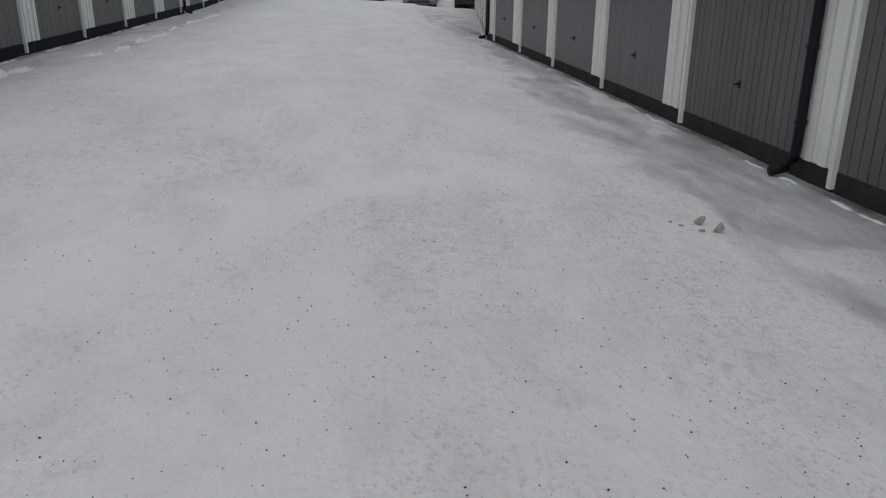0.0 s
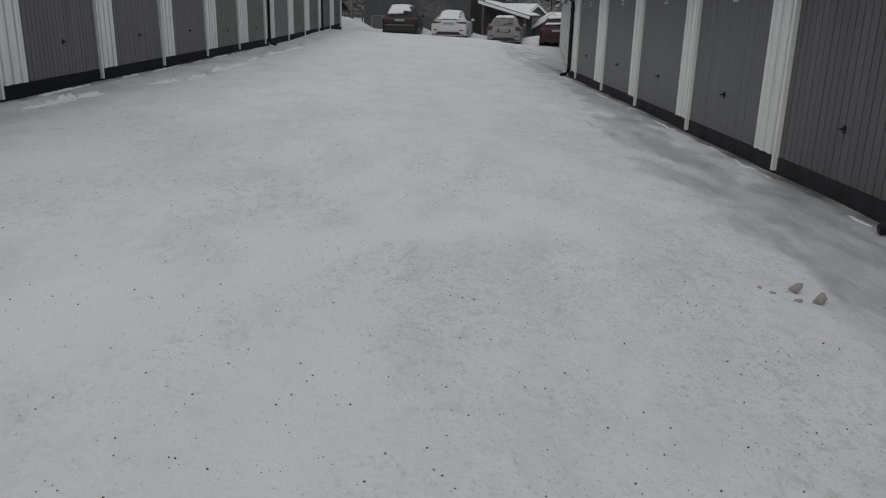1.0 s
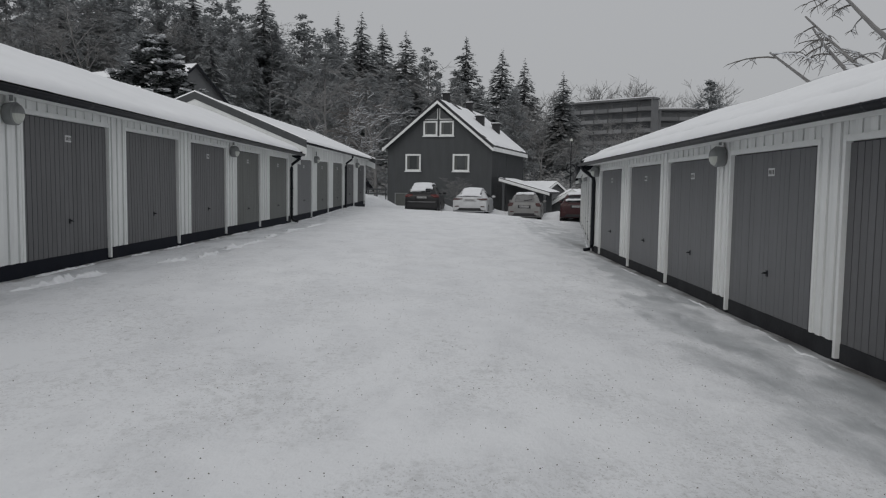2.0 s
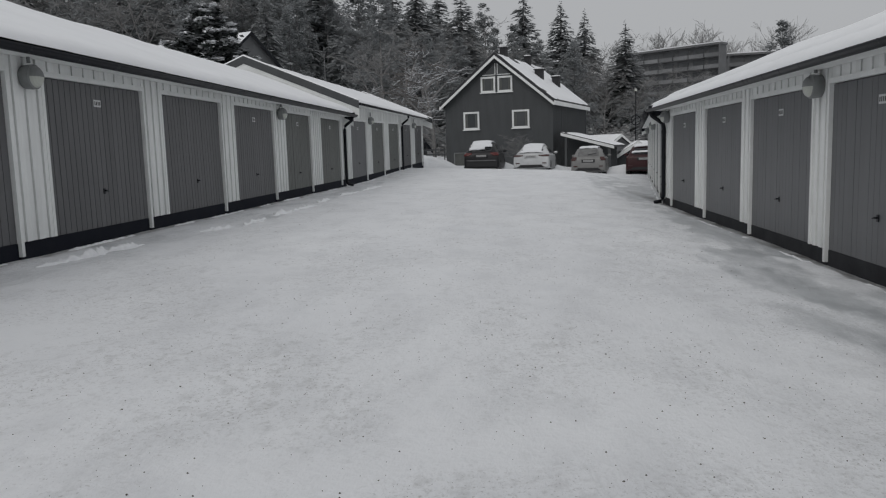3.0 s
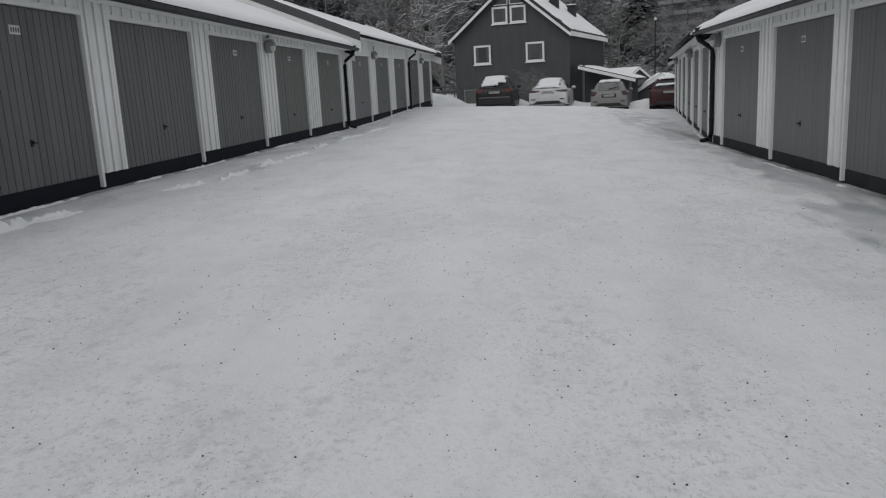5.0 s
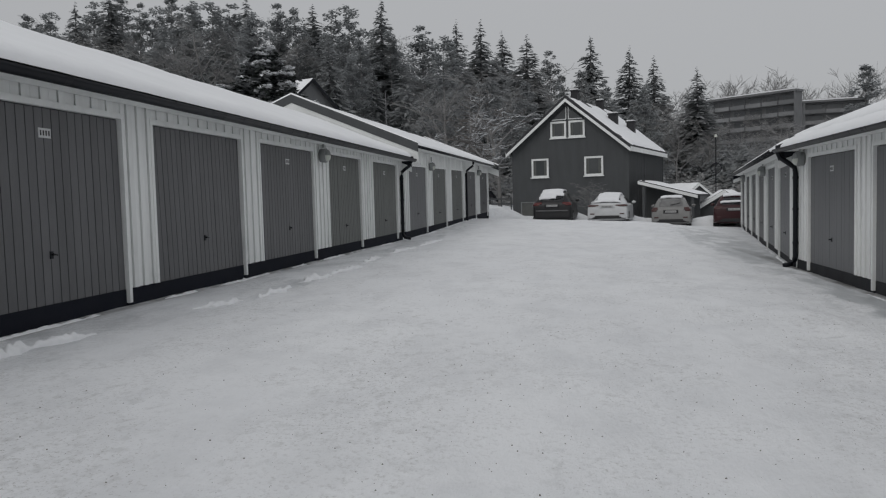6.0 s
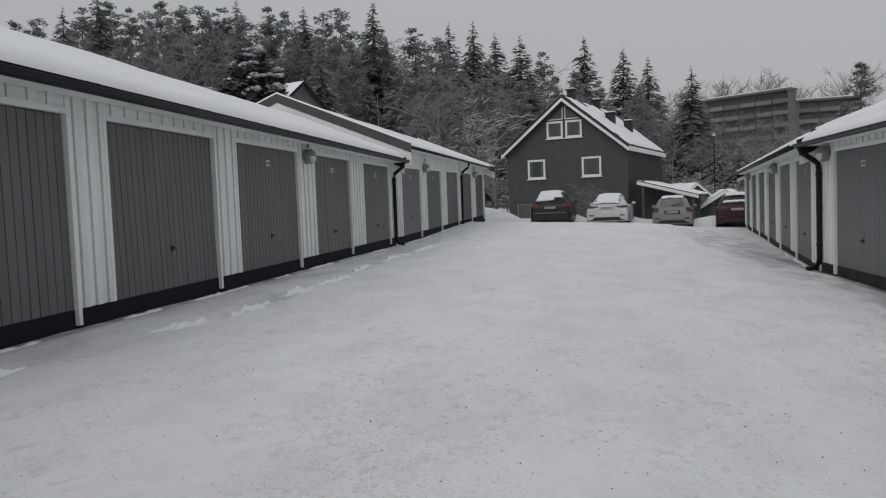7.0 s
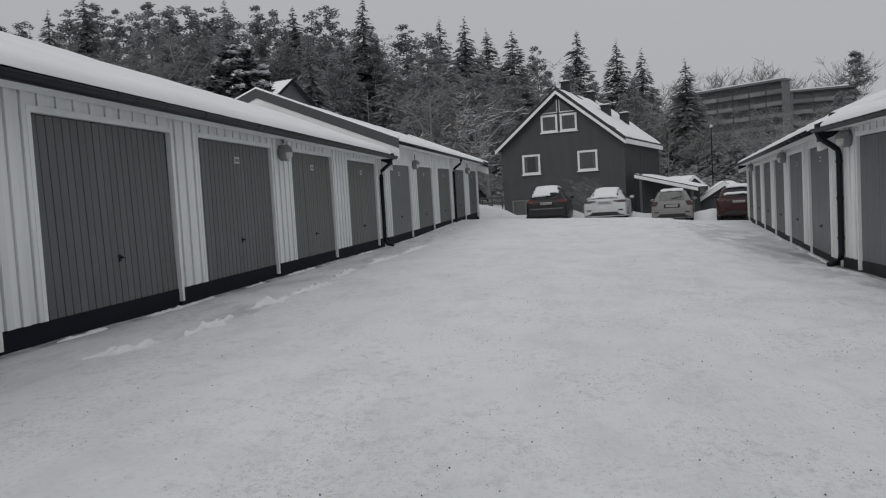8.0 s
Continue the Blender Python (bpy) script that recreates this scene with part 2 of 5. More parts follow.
def relief(x, y):
    """Ruts, lumps and drifts of the trodden snow."""
    z = 0.02 * noise.noise((x * 0.55, y * 0.28, 0)) + 0.012 * noise.noise((x * 1.7, y * 0.9, 3)) + 0.004 * noise.noise((x * 6, y * 4, 7))
    if 1.2 < x < 3.75:
        edge = 2.2 + 0.25 * noise.noise((2, y * 0.45, 5))
        z += 0.03 * math.exp(-((x - edge) / 0.2) ** 2) * smooth01(-0.3, 0.4, noise.noise((x * 1.5, y * 0.9, 17)))
        z += 0.022 * smooth01(0.12, 0.4, noise.noise((x * 1.9, y * 1.0, 27))) * smooth01(edge, edge + 0.3, x)
        z += (0.012 * noise.noise((x * 4.6, y * 3.6, 51)) + 0.009 * abs(noise.noise((x * 6.5, y * 5.0, 57)))) * smooth01(edge - 0.3, edge + 0.2, x)
        z += 0.02 * math.exp(-((x - 3.55) / 0.1) ** 2) * (1 + noise.noise((0, y * 3, 2)))
    if -3.4 < x < 2.4 and y < 20:
        z += 0.006 * noise.noise((x * 3.2, y * 2.6, 31)) + 0.0035 * noise.noise((x * 9, y * 7, 37))
        z -= 0.012 * smooth01(0.25, 0.5, noise.noise((x * 2.1, y * 1.5, 41)))
    if y > 33.5:
        z += 0.55 * smooth01(39.0, 41.5, y) * (0.7 + 0.8 * noise.noise((x * 0.55, y * 0.4, 2))) * smooth01(45, 42.5, y)
        z += 0.35 * smooth01(37, 48, y) * smooth01(1, -6, x) * (0.8 + noise.noise((x * 0.3, y * 0.3, 9)))
    return z


def axis_steps(stops):
    out = [stops[0][0]]
    for (a, _), (b, step) in zip(stops, stops[1:]):
        count = max(1, round((b - a) / step))
        out += [a + (b - a) * (i + 1) / count for i in range(count)]
    return out


gx = axis_steps([(-600, 0), (-150, 40), (-50, 10), (-12, 3), (-5.6, 0.6), (4.4, 0.085), (12, 0.5), (50, 3), (150, 10), (600, 40)])
gy = axis_steps([(-400, 0), (-60, 40), (-12, 6), (-6, 0.6), (14, 0.1), (30, 0.16), (46, 0.3), (70, 2), (160, 6), (800, 40)])
g_verts = [(x, y, lane(x, y) + (relief(x, y) if -20 < x < 20 and -8 < y < 60 else 0.0)) for y in gy for x in gx]
nx = len(gx)
g_faces = [(j * nx + i, j * nx + i + 1, (j + 1) * nx + i + 1, (j + 1) * nx + i) for j in range(len(gy) - 1) for i in range(nx - 1)]
g_me = bpy.data.meshes.new("ground")
g_me.from_pydata(g_verts, [], g_faces)
g_me.polygons.foreach_set("use_smooth", [True] * len(g_faces))
g_col = g_me.color_attributes.new("ice", "FLOAT_COLOR", "POINT")
ice_of = []
for x, y, z in g_verts:
    near = -8 < y < 45 and -8 < x < 8
    wob = 0.3 * noise.noise((2, y * 0.45, 5)) + 0.15 * noise.noise((x * 2, y * 1.2, 8)) if near else 0.0
    inner = 2.0 + 0.6 * smooth01(4, 13, y)
    k = smooth01(inner, inner + 0.65, x - wob) * smooth01(5.2, 4.4, x) + 0.62 * smooth01(-3.4, -4.4, x + wob) * smooth01(-6.5, -5.6, x)
    k = min(k, 1.0) * smooth01(38, 26, y)
    if near and k > 0:
        k *= 1 - 0.8 * smooth01(0.2, 0.4, noise.noise((x * 1.9, y * 1.0, 27)))
        k *= 1 - 0.8 * smooth01(0.01, 0.04, relief(x, y) - 0.02)
    damp = (smooth01(3.56, 3.68, x) * smooth01(4.1, 3.9, x) + smooth01(-4.9, -5.0, x) * smooth01(-5.5, -5.2, x)) * smooth01(24, 14, y) if near else 0.0
    ice_of += [k, damp, 0.0, 1.0]
g_col.data.foreach_set("color", ice_of)
g_me.materials.append(M_GROUND)
tagged(new("ground", g_me), "trodden snow and grey ice covering a lane between garages", "snow ground", kind="structure")


# ---- the garage rows ----
def garage_row(label, origin, way, out, length, doors, eave, base, door_top, eave_slope=0.0, door_slope=0.0, start=0.0,
               ridge=1.45, lip=False, doors_near=(), mats=(), thick=0.04, gutter_r=0.062, end_over=0.3,
               verge=(-0.19, 0.1, -0.34), verge_out=0.3, snow_h=0.16, depth=6.0, leans=None, strap=0.9, plinth=None):
    """A row of garages with one long gabled roof. origin: a front corner at level 0; way: along the front; out: towards the lane."""
    o, d, n = Vector(origin), Vector((*way, 0)).normalized(), Vector((*out, 0)).normalized()
    thing = new("garage_row")
    thing.location = o
    tagged(thing, label, "garage", "garage rows along the lane")

    def p(u, v, z):
        return d * u + n * v + Vector((0, 0, z))

    def bar(bm, u0, u1, v0, v1, z00, z01, z10, z11):
        """z00, z01: below and above at u0; z10, z11: at u1."""
        hexa(bm, [p(u0, v0, z00), p(u1, v0, z10), p(u1, v1, z10), p(u0, v1, z00), p(u0, v0, z01), p(u1, v0, z11), p(u1, v1, z11), p(u0, v1, z01)])

    def be(u): return base + door_slope * u
    def te(u): return door_top + door_slope * u
    def ev(u): return eave + 0.07 + 0.3 * ridge / 3.0 + eave_slope * u

    # the masonry body: walls round the back, and a front set behind the boards, with a hole for every door
    bm = bmesh.new()
    bar(bm, start, length, -depth, -depth + 0.15, -0.6, ev(start), -0.6, ev(length))
    for u0 in (start, length - 0.15):
        bar(bm, u0, u0 + 0.15, -depth + 0.15, -0.15, -0.6, ev(u0), -0.6, ev(u0))
        hexa(bm, [p(u0, -depth, ev(u0)), p(u0 + 0.15, -depth, ev(u0)), p(u0 + 0.15, 0, ev(u0)), p(u0, 0, ev(u0)),
                  p(u0, -depth / 2 - 0.05, ev(u0) + ridge - 0.08), p(u0 + 0.15, -depth / 2 - 0.05, ev(u0) + ridge - 0.08),
                  p(u0 + 0.15, -depth / 2 + 0.05, ev(u0) + ridge - 0.08), p(u0, -depth / 2 + 0.05, ev(u0) + ridge - 0.08)])
    edges = [start] + [e for pair in doors for e in pair] + [length]
    for a, b in zip(edges[::2], edges[1::2]):
        bar(bm, a, b, -0.15, -0.05, -0.6, ev(a) + 0.1, -0.6, ev(b) + 0.1)
    for a, b in doors:
        bar(bm, a, b, -0.15, -0.05, te(a) + 0.02, ev(a) + 0.1, te(b) + 0.02, ev(b) + 0.1)
    wall = part("wall", bm, M_WHITE, thing, "white painted board wall")

    # boards of the front

    def clad(a, b, zlo, zhi, width, step):
        count = max(1, round((b - a) / width))
        w = (b - a) / count
        for i in range(count):
            u0, u1 = a + i * w, a + (i + 1) * w
            jut = step if i % 2 else 0.0
            bm = bmesh.new()
            gap = 0.0075
            bar(bm, u0 + gap, u1 - gap, -0.048, 0.006 + jut, zlo(u0), zhi(u0), zlo(u1), zhi(u1))
            part("board", bm, M_WHITE, wall)

    for a, b in zip(edges[::2], edges[1::2]):
        if b - a > 0.05:
            clad(a, b, lambda u: be(u), lambda u: ev(u) + 0.06, 0.105, 0.018)
    for a, b in doors:
        clad(a, b, lambda u: te(u) + 0.06, lambda u: ev(u) + 0.06, 0.125, 0.01)

    # plinth under the boards
    for a, b in zip(edges[::2], edges[1::2]):
        bm = bmesh.new()
        bar(bm, a, b, -0.048, 0.0, -0.6, be(a) - 0.003, -0.6, be(b) - 0.003)
        part("plinth", bm, plinth or M_PLINTH, thing, "dark painted plinth")

    # roof: two slopes, verge boards, fascia and gutter
    over = 0.3
    s = ridge / (depth / 2)
    hi_cap = verge[1]
    for sign in (1, -1):
        bm = bmesh.new()
        vv = (0.0 + over, -depth / 2) if sign > 0 else (-depth - over, -depth / 2)
        u0, u1 = start - 0.3, length + end_over
        zo = -s * over
        hexa(bm, [p(u0, vv[0], ev(u0) + 0.03 + zo), p(u1, vv[0], ev(u1) + 0.03 + zo), p(u1, vv[1], ev(u1) + 0.03 + ridge), p(u0, vv[1], ev(u0) + 0.03 + ridge),
                  p(u0, vv[0], ev(u0) + 0.03 + zo + thick), p(u1, vv[0], ev(u1) + 0.03 + zo + thick), p(u1, vv[1], ev(u1) + 0.03 + ridge + thick), p(u0, vv[1], ev(u0) + 0.03 + ridge + thick)])
        part("roof_slope", bm, M_ROOF, thing)
        for ue in (u0 - 0.03, u1):
            for lo, hi, m_, nm, jut in ((verge[0], verge[1], M_HOUSE if verge_out > 0.3 else M_FASCIA, "verge_board", 0.0), (verge[2], verge[0], M_TRIM, "verge_trim", 0.02)):
                bm = bmesh.new()
                a0, a1 = ue + jut, ue + 0.03 - jut / 4
                vo = verge_out if sign > 0 else -depth - verge_out
                zv = -s * verge_out
                hexa(bm, [p(a0, vo, ev(ue) + 0.03 + zv + lo), p(a1, vo, ev(ue) + 0.03 + zv + lo), p(a1, vv[1], ev(ue) + 0.03 + ridge + lo), p(a0, vv[1], ev(ue) + 0.03 + ridge + lo),
                          p(a0, vo, ev(ue) + 0.03 + zv + hi), p(a1, vo, ev(ue) + 0.03 + zv + hi), p(a1, vv[1], ev(ue) + 0.03 + ridge + hi), p(a0, vv[1], ev(ue) + 0.03 + ridge + hi)])
                part(nm, bm, m_, thing)
            if verge_out > 0.3:
                bm = bmesh.new()
                hexa(bm, [p(ue - 0.01, vo, ev(ue) + 0.03 + zv + hi_cap), p(ue + 0.1, vo, ev(ue) + 0.03 + zv + hi_cap), p(ue + 0.1, vv[1], ev(ue) + 0.03 + ridge + hi_cap), p(ue - 0.01, vv[1], ev(ue) + 0.03 + ridge + hi_cap),
                          p(ue + 0.01, vo, ev(ue) + 0.075 + zv + hi_cap), p(ue + 0.09, vo, ev(ue) + 0.075 + zv + hi_cap), p(ue + 0.09, vv[1], ev(ue) + 0.075 + ridge + hi_cap), p(ue + 0.01, vv[1], ev(ue) + 0.075 + ridge + hi_cap)])
                part("verge_snow", bm, M_SNOW, thing, "narrow strip of snow on the verge")
    zo = 0.03 - s * over
    bm = bmesh.new()
    bar(bm, start - 0.3, length + end_over, over, over + 0.025, ev(start) + zo - 0.035, ev(start) + zo + 0.035, ev(length) + zo - 0.035, ev(length) + zo + 0.035)
    part("fascia", bm, M_FASCIA, thing, "dark painted fascia board")
    bm = bmesh.new()
    bar(bm, start - 0.2, length + 0.2, 0.03, over, ev(start) + zo - 0.03, ev(start) + zo - 0.01, ev(length) + zo - 0.03, ev(length) + zo - 0.01)
    part("soffit", bm, M_TRIM, thing)
    bm = bmesh.new()
    sides = 7
    ring = []
    gr = gutter_r
    for u in (start - 0.3, length + end_over - 0.05):
        ring.append([bm.verts.new(p(u, over + 0.025 + gr + gr * math.cos(math.pi + k * math.pi / sides), ev(u) + zo + 0.012 + gr * math.sin(math.pi + k * math.pi / sides))) for k in range(sides + 1)])
    for k in range(sides):
        bm.faces.new((ring[0][k], ring[0][k + 1], ring[1][k + 1], ring[1][k]))
    gut = part("gutter", bm, M_BLACK, thing, "black metal gutter", smooth=True)
    sol = gut.modifiers.new("thick", "SOLIDIFY")
    sol.thickness = 0.006
    u = start + 0.3
    while u < length:
        bm = bmesh.new()
        arc = [(over + 0.025 + gr + (gr + 0.007) * math.cos(math.pi + k * math.pi / 6), ev(u) + zo + 0.012 + (gr + 0.007) * math.sin(math.pi + k * math.pi / 6)) for k in range(7)]
        arc.append((over + 0.02, ev(u) + zo + 0.05))
        rim = [[bm.verts.new(p(u + du, v_, z_)) for v_, z_ in arc] for du in (0.0, 0.035)]
        for k in range(len(arc) - 1):
            bm.faces.new((rim[0][k], rim[0][k + 1], rim[1][k + 1], rim[1][k]))
        part("gutter_bracket", bm, M_BLACK, thing)
        u += strap
    u = start + 1.9
    while u < length:
        bm = bmesh.new()
        arc = [(over + 0.025 + gr + (gr + 0.006) * math.cos(math.pi + k * math.pi / 8), ev(u) + zo + 0.012 + (gr + 0.006) * math.sin(math.pi + k * math.pi / 8)) for k in range(9)]
        rim = [[bm.verts.new(p(u + du, v_, z_)) for v_, z_ in arc] for du in (0.0, 0.09)]
        for k in range(8):
            bm.faces.new((rim[0][k], rim[0][k + 1], rim[1][k + 1], rim[1][k]))
        part("gutter_joint", bm, M_BLACK, thing)
        u += 3.05

    # doors
    for i, (a, b) in enumerate(doors):
        m_ = mats[i] if i < len(mats) else M_DOOR
        bm = bmesh.new()
        bar(bm, a + 0.01, b - 0.01, -0.07, -0.036, -0.2, te(a), -0.2, te(b))
        door = part("garage_door", bm, M_GROOVE if i in doors_near else m_, thing, "closed grey garage door of vertical boards")
        count = 20
        lean = (leans or {}).get(i, 0.0)
        w = (b - a - 0.03 - lean) / count
        for k in range(count):
            u0 = a + 0.015 + k * w
            if i in doors_near:
                bm = bmesh.new()
                g_ = 0.0025 if m_ is M_DOOR_PALE else 0.0055
                k0, k1, zt, zb = u0 + g_, u0 + w - g_, te(u0) - 0.012, be(u0) - 0.004
                proud = -0.016 + 0.003 * noise.noise((u0 * 7.3, o.x, i))
                hexa(bm, [p(k0 + lean, -0.035, zb), p(k1 + lean, -0.035, zb), p(k1 + lean, proud, zb), p(k0 + lean, proud, zb), p(k0, -0.035, zt), p(k1, -0.035, zt), p(k1, proud, zt), p(k0, proud, zt)])
                part("board", bm, m_, door)
        bm = bmesh.new()
        bar(bm, a + 0.015, b - 0.015, -0.035, -0.012, -0.3, be(a) - 0.008, -0.3, be(b) - 0.008)
        part("kick_board", bm, plinth or M_PLINTH, door, "dark bottom board")
        mid = (a + b) / 2 + lean / 2
        bm = bmesh.new()
        zc = be(mid) + (0.38 if m_ is M_DOOR_GREEN else 0.46)
        bar(bm, mid - 0.022, mid + 0.022, -0.015, -0.006, zc - 0.04, zc + 0.03, zc - 0.04, zc + 0.03)
        tube(bm, [p(mid, -0.01, zc), p(mid, 0.03, zc)], 0.01, 6)
        tube(bm, [p(mid - 0.03, 0.03, zc + 0.008), p(mid + 0.03, 0.03, zc - 0.008)], 0.007, 6)
        part("handle", bm, M_BLACK, door, "black turning handle")
        # number plate, its figures as bars
        if (i, "plain") not in mats:
            bm = bmesh.new()
            zp = te(mid) - 0.24
            bar(bm, mid - 0.085, mid + 0.085, -0.0155, -0.011, zp - 0.045, zp + 0.045, zp - 0.045, zp + 0.045)
            plate = part("number_plate", bm, M_PLATE, door, "small white number plate")
            bm = bmesh.new()
            for k in (-0.056, -0.018, 0.02, 0.058):
                bar(bm, mid + k - 0.009, mid + k + 0.009, -0.011, -0.009, zp - 0.024, zp + 0.024, zp - 0.024, zp + 0.024)
            part("number_bars", bm, M_INK, door, "dark bars")
        # frame round the door
        for u0, u1 in ((a - 0.04, a + 0.012), (b - 0.012, b + 0.04)):
            bm = bmesh.new()
            foot = be(a) - 0.15 if u0 > a + 0.5 else be(a)
            bar(bm, u0, u1, -0.06, 0.03, foot, te(u0) + 0.06, foot, te(u1) + 0.06)
            part("door_jamb", bm, M_TRIM, thing)
        bm = bmesh.new()
        bar(bm, a + 0.012, b - 0.012, -0.06, 0.028, te(a), te(a) + 0.06, te(b), te(b) + 0.06)
        part("door_head", bm, M_TRIM, thing)

    # snow lying on the roof
    half = depth / 2 + over + 0.06
    steps_d = [0.0, 0.03, 0.07, 0.13, 0.2, 0.28, 0.34, 0.375, 0.41, 0.5, 0.7, 1.0, 1.4, 1.9, 2.4, 2.8, 3.1, 3.25, half]
    fs = [-1 + d_ / half for d_ in steps_d] + [1 - d_ / half for d_ in reversed(steps_d[:-1])]
    rows, cols = len(fs) - 1, max(24, int((length - start) * 5))
    sn = bmesh.new()
    top = []
    u0, u1 = start - 0.28, length + end_over - 0.04
    for j in range(cols + 1):
        u = u0 + (u1 - u0) * j / cols
        line = []
        for f in fs:
            v = -depth / 2 + f * half
            inn = (1 - abs(f)) * half
            e = min(inn, (u - u0), (u1 - u)) / 0.22
            h = snow_h * (1 - max(0.0, 1 - min(max(e, 0), 1)) ** 2) ** 0.5
            h += (0.03 * noise.noise((o.x + u * 0.5, v * 0.6, o.y)) + 0.015 * noise.noise((u * 1.7, v * 2.0, o.x))) * min(max(e, 0), 1)
            if lip and f > 0:
                h *= 0.72 + 0.28 * smooth01(0.36, 0.5, inn)
                h -= 0.1 * math.exp(-((inn - 0.375 - 0.02 * noise.noise((u * 2, 0, 3))) / 0.022) ** 2) * smooth01(-0.2, 0.25, noise.noise((u * 1.3, 5, o.y)))
            zz = ev(u) + 0.03 + ridge - s * abs(v + depth / 2) + thick + h
            zz -= 0.05 * max(0.0, 1 - abs(v + depth / 2) / 0.5) ** 2
            if e < 0.02:
                v += math.copysign(0.025 * noise.noise((u * 3, o.x, 1)), f)
            line.append(sn.verts.new(o + p(u, v, zz)))
        top.append(line)
    for a, b in zip(top, top[1:]):
        for i in range(rows):
            sn.faces.new((a[i], a[i + 1], b[i + 1], b[i]))
    tagged(part("roof_snow", sn, M_SNOW, None, "thick smooth snow lying on a garage roof", smooth=True), category="snow", kind="stuff")
    return thing, p


LEFT_A = [(-3.65, -1.2), (-0.6, 1.85), (2.45, 4.9), (5.55, 7.95), (8.55, 10.97), (11.63, 14.1), (14.97, 17.3), (18.35, 20.85)]
left_a, left_a_p = garage_row("white board garage row with grey doors under a snowy roof", (-5.08, 0, 0), (0, 1), (1, 0), 21.5, LEFT_A,
                              2.395, 0.455, 2.28, ridge=1.21, door_slope=0.002, start=-4.6, doors_near=range(8), thick=0.08, gutter_r=0.07, end_over=0.03, snow_h=0.11,
                              leans={3: 0.015, 4: 0.07, 5: 0.012, 6: 0.045, 7: 0.01},
                              mats=(M_DOOR, M_DOOR, M_DOOR, M_DOOR, M_DOOR, M_DOOR, M_DOOR_GREEN, M_DOOR_GREEN, (4, "plain")))
LEFT_B = [(0.4, 2.75), (3.6, 5.95), (6.9, 9.3), (10.25, 12.6), (13.65, 16.1)]
left_b, left_b_p = garage_row("higher white garage row with grey doors under snow", (-5.08, 21.9, 0), (0.032, 1), (1, -0.032), 16.5, LEFT_B,
                              2.80, 0.48, 2.36, doors_near=range(5), ridge=1.33, depth=6.4, eave_slope=0.003, door_slope=0.016, verge=(-0.11, 0.135, -0.42), verge_out=0.5, snow_h=0.1, leans={1: 0.05, 2: 0.03}, mats=(M_DOOR_PALE, M_DOOR_GREEN, M_DOOR_GREEN, M_DOOR, M_DOOR))
RIGHT_A = [(-5.2, -2.75), (-2.2, 0.26), (0.8, 3.22), (3.74, 6.12), (6.6, 9.0), (9.44, 11.8), (12.5, 14.85)]
right_a, right_a_p = garage_row("white board garage row with pale grey doors and snowy roof", (3.78, 0, 0), (0, 1), (-1, 0), 15.6, RIGHT_A,
                                2.055, 0.085, 1.93, lip=True, start=-6.2, doors_near=range(7), ridge=1.1, eave_slope=-0.003, strap=0.62, end_over=0.05, plinth=M_PLINTH_GREY,
                                mats=(M_DOOR, M_DOOR, M_DOOR, M_DOOR_PALE, M_DOOR_PALE, M_DOOR_PALE, M_DOOR_PALE))
RIGHT_B = [(0.35, 2.7), (3.55, 5.9), (6.8, 9.15), (10.05, 12.4), (13.3, 15.65), (16.5, 18.85)]
right_b, right_b_p = garage_row("white garage row turning away from the lane under snow", (3.8, 15.95, 0), (0.148, 0.989), (-0.989, 0.148), 19.6, RIGHT_B,
                                2.01, 0.02, 1.93, lip=True, doors_near=range(6), ridge=1.1, strap=0.62, plinth=M_PLINTH_GREY, mats=(M_DOOR_PALE, M_DOOR_PALE, M_DOOR, M_DOOR, M_DOOR, M_DOOR))


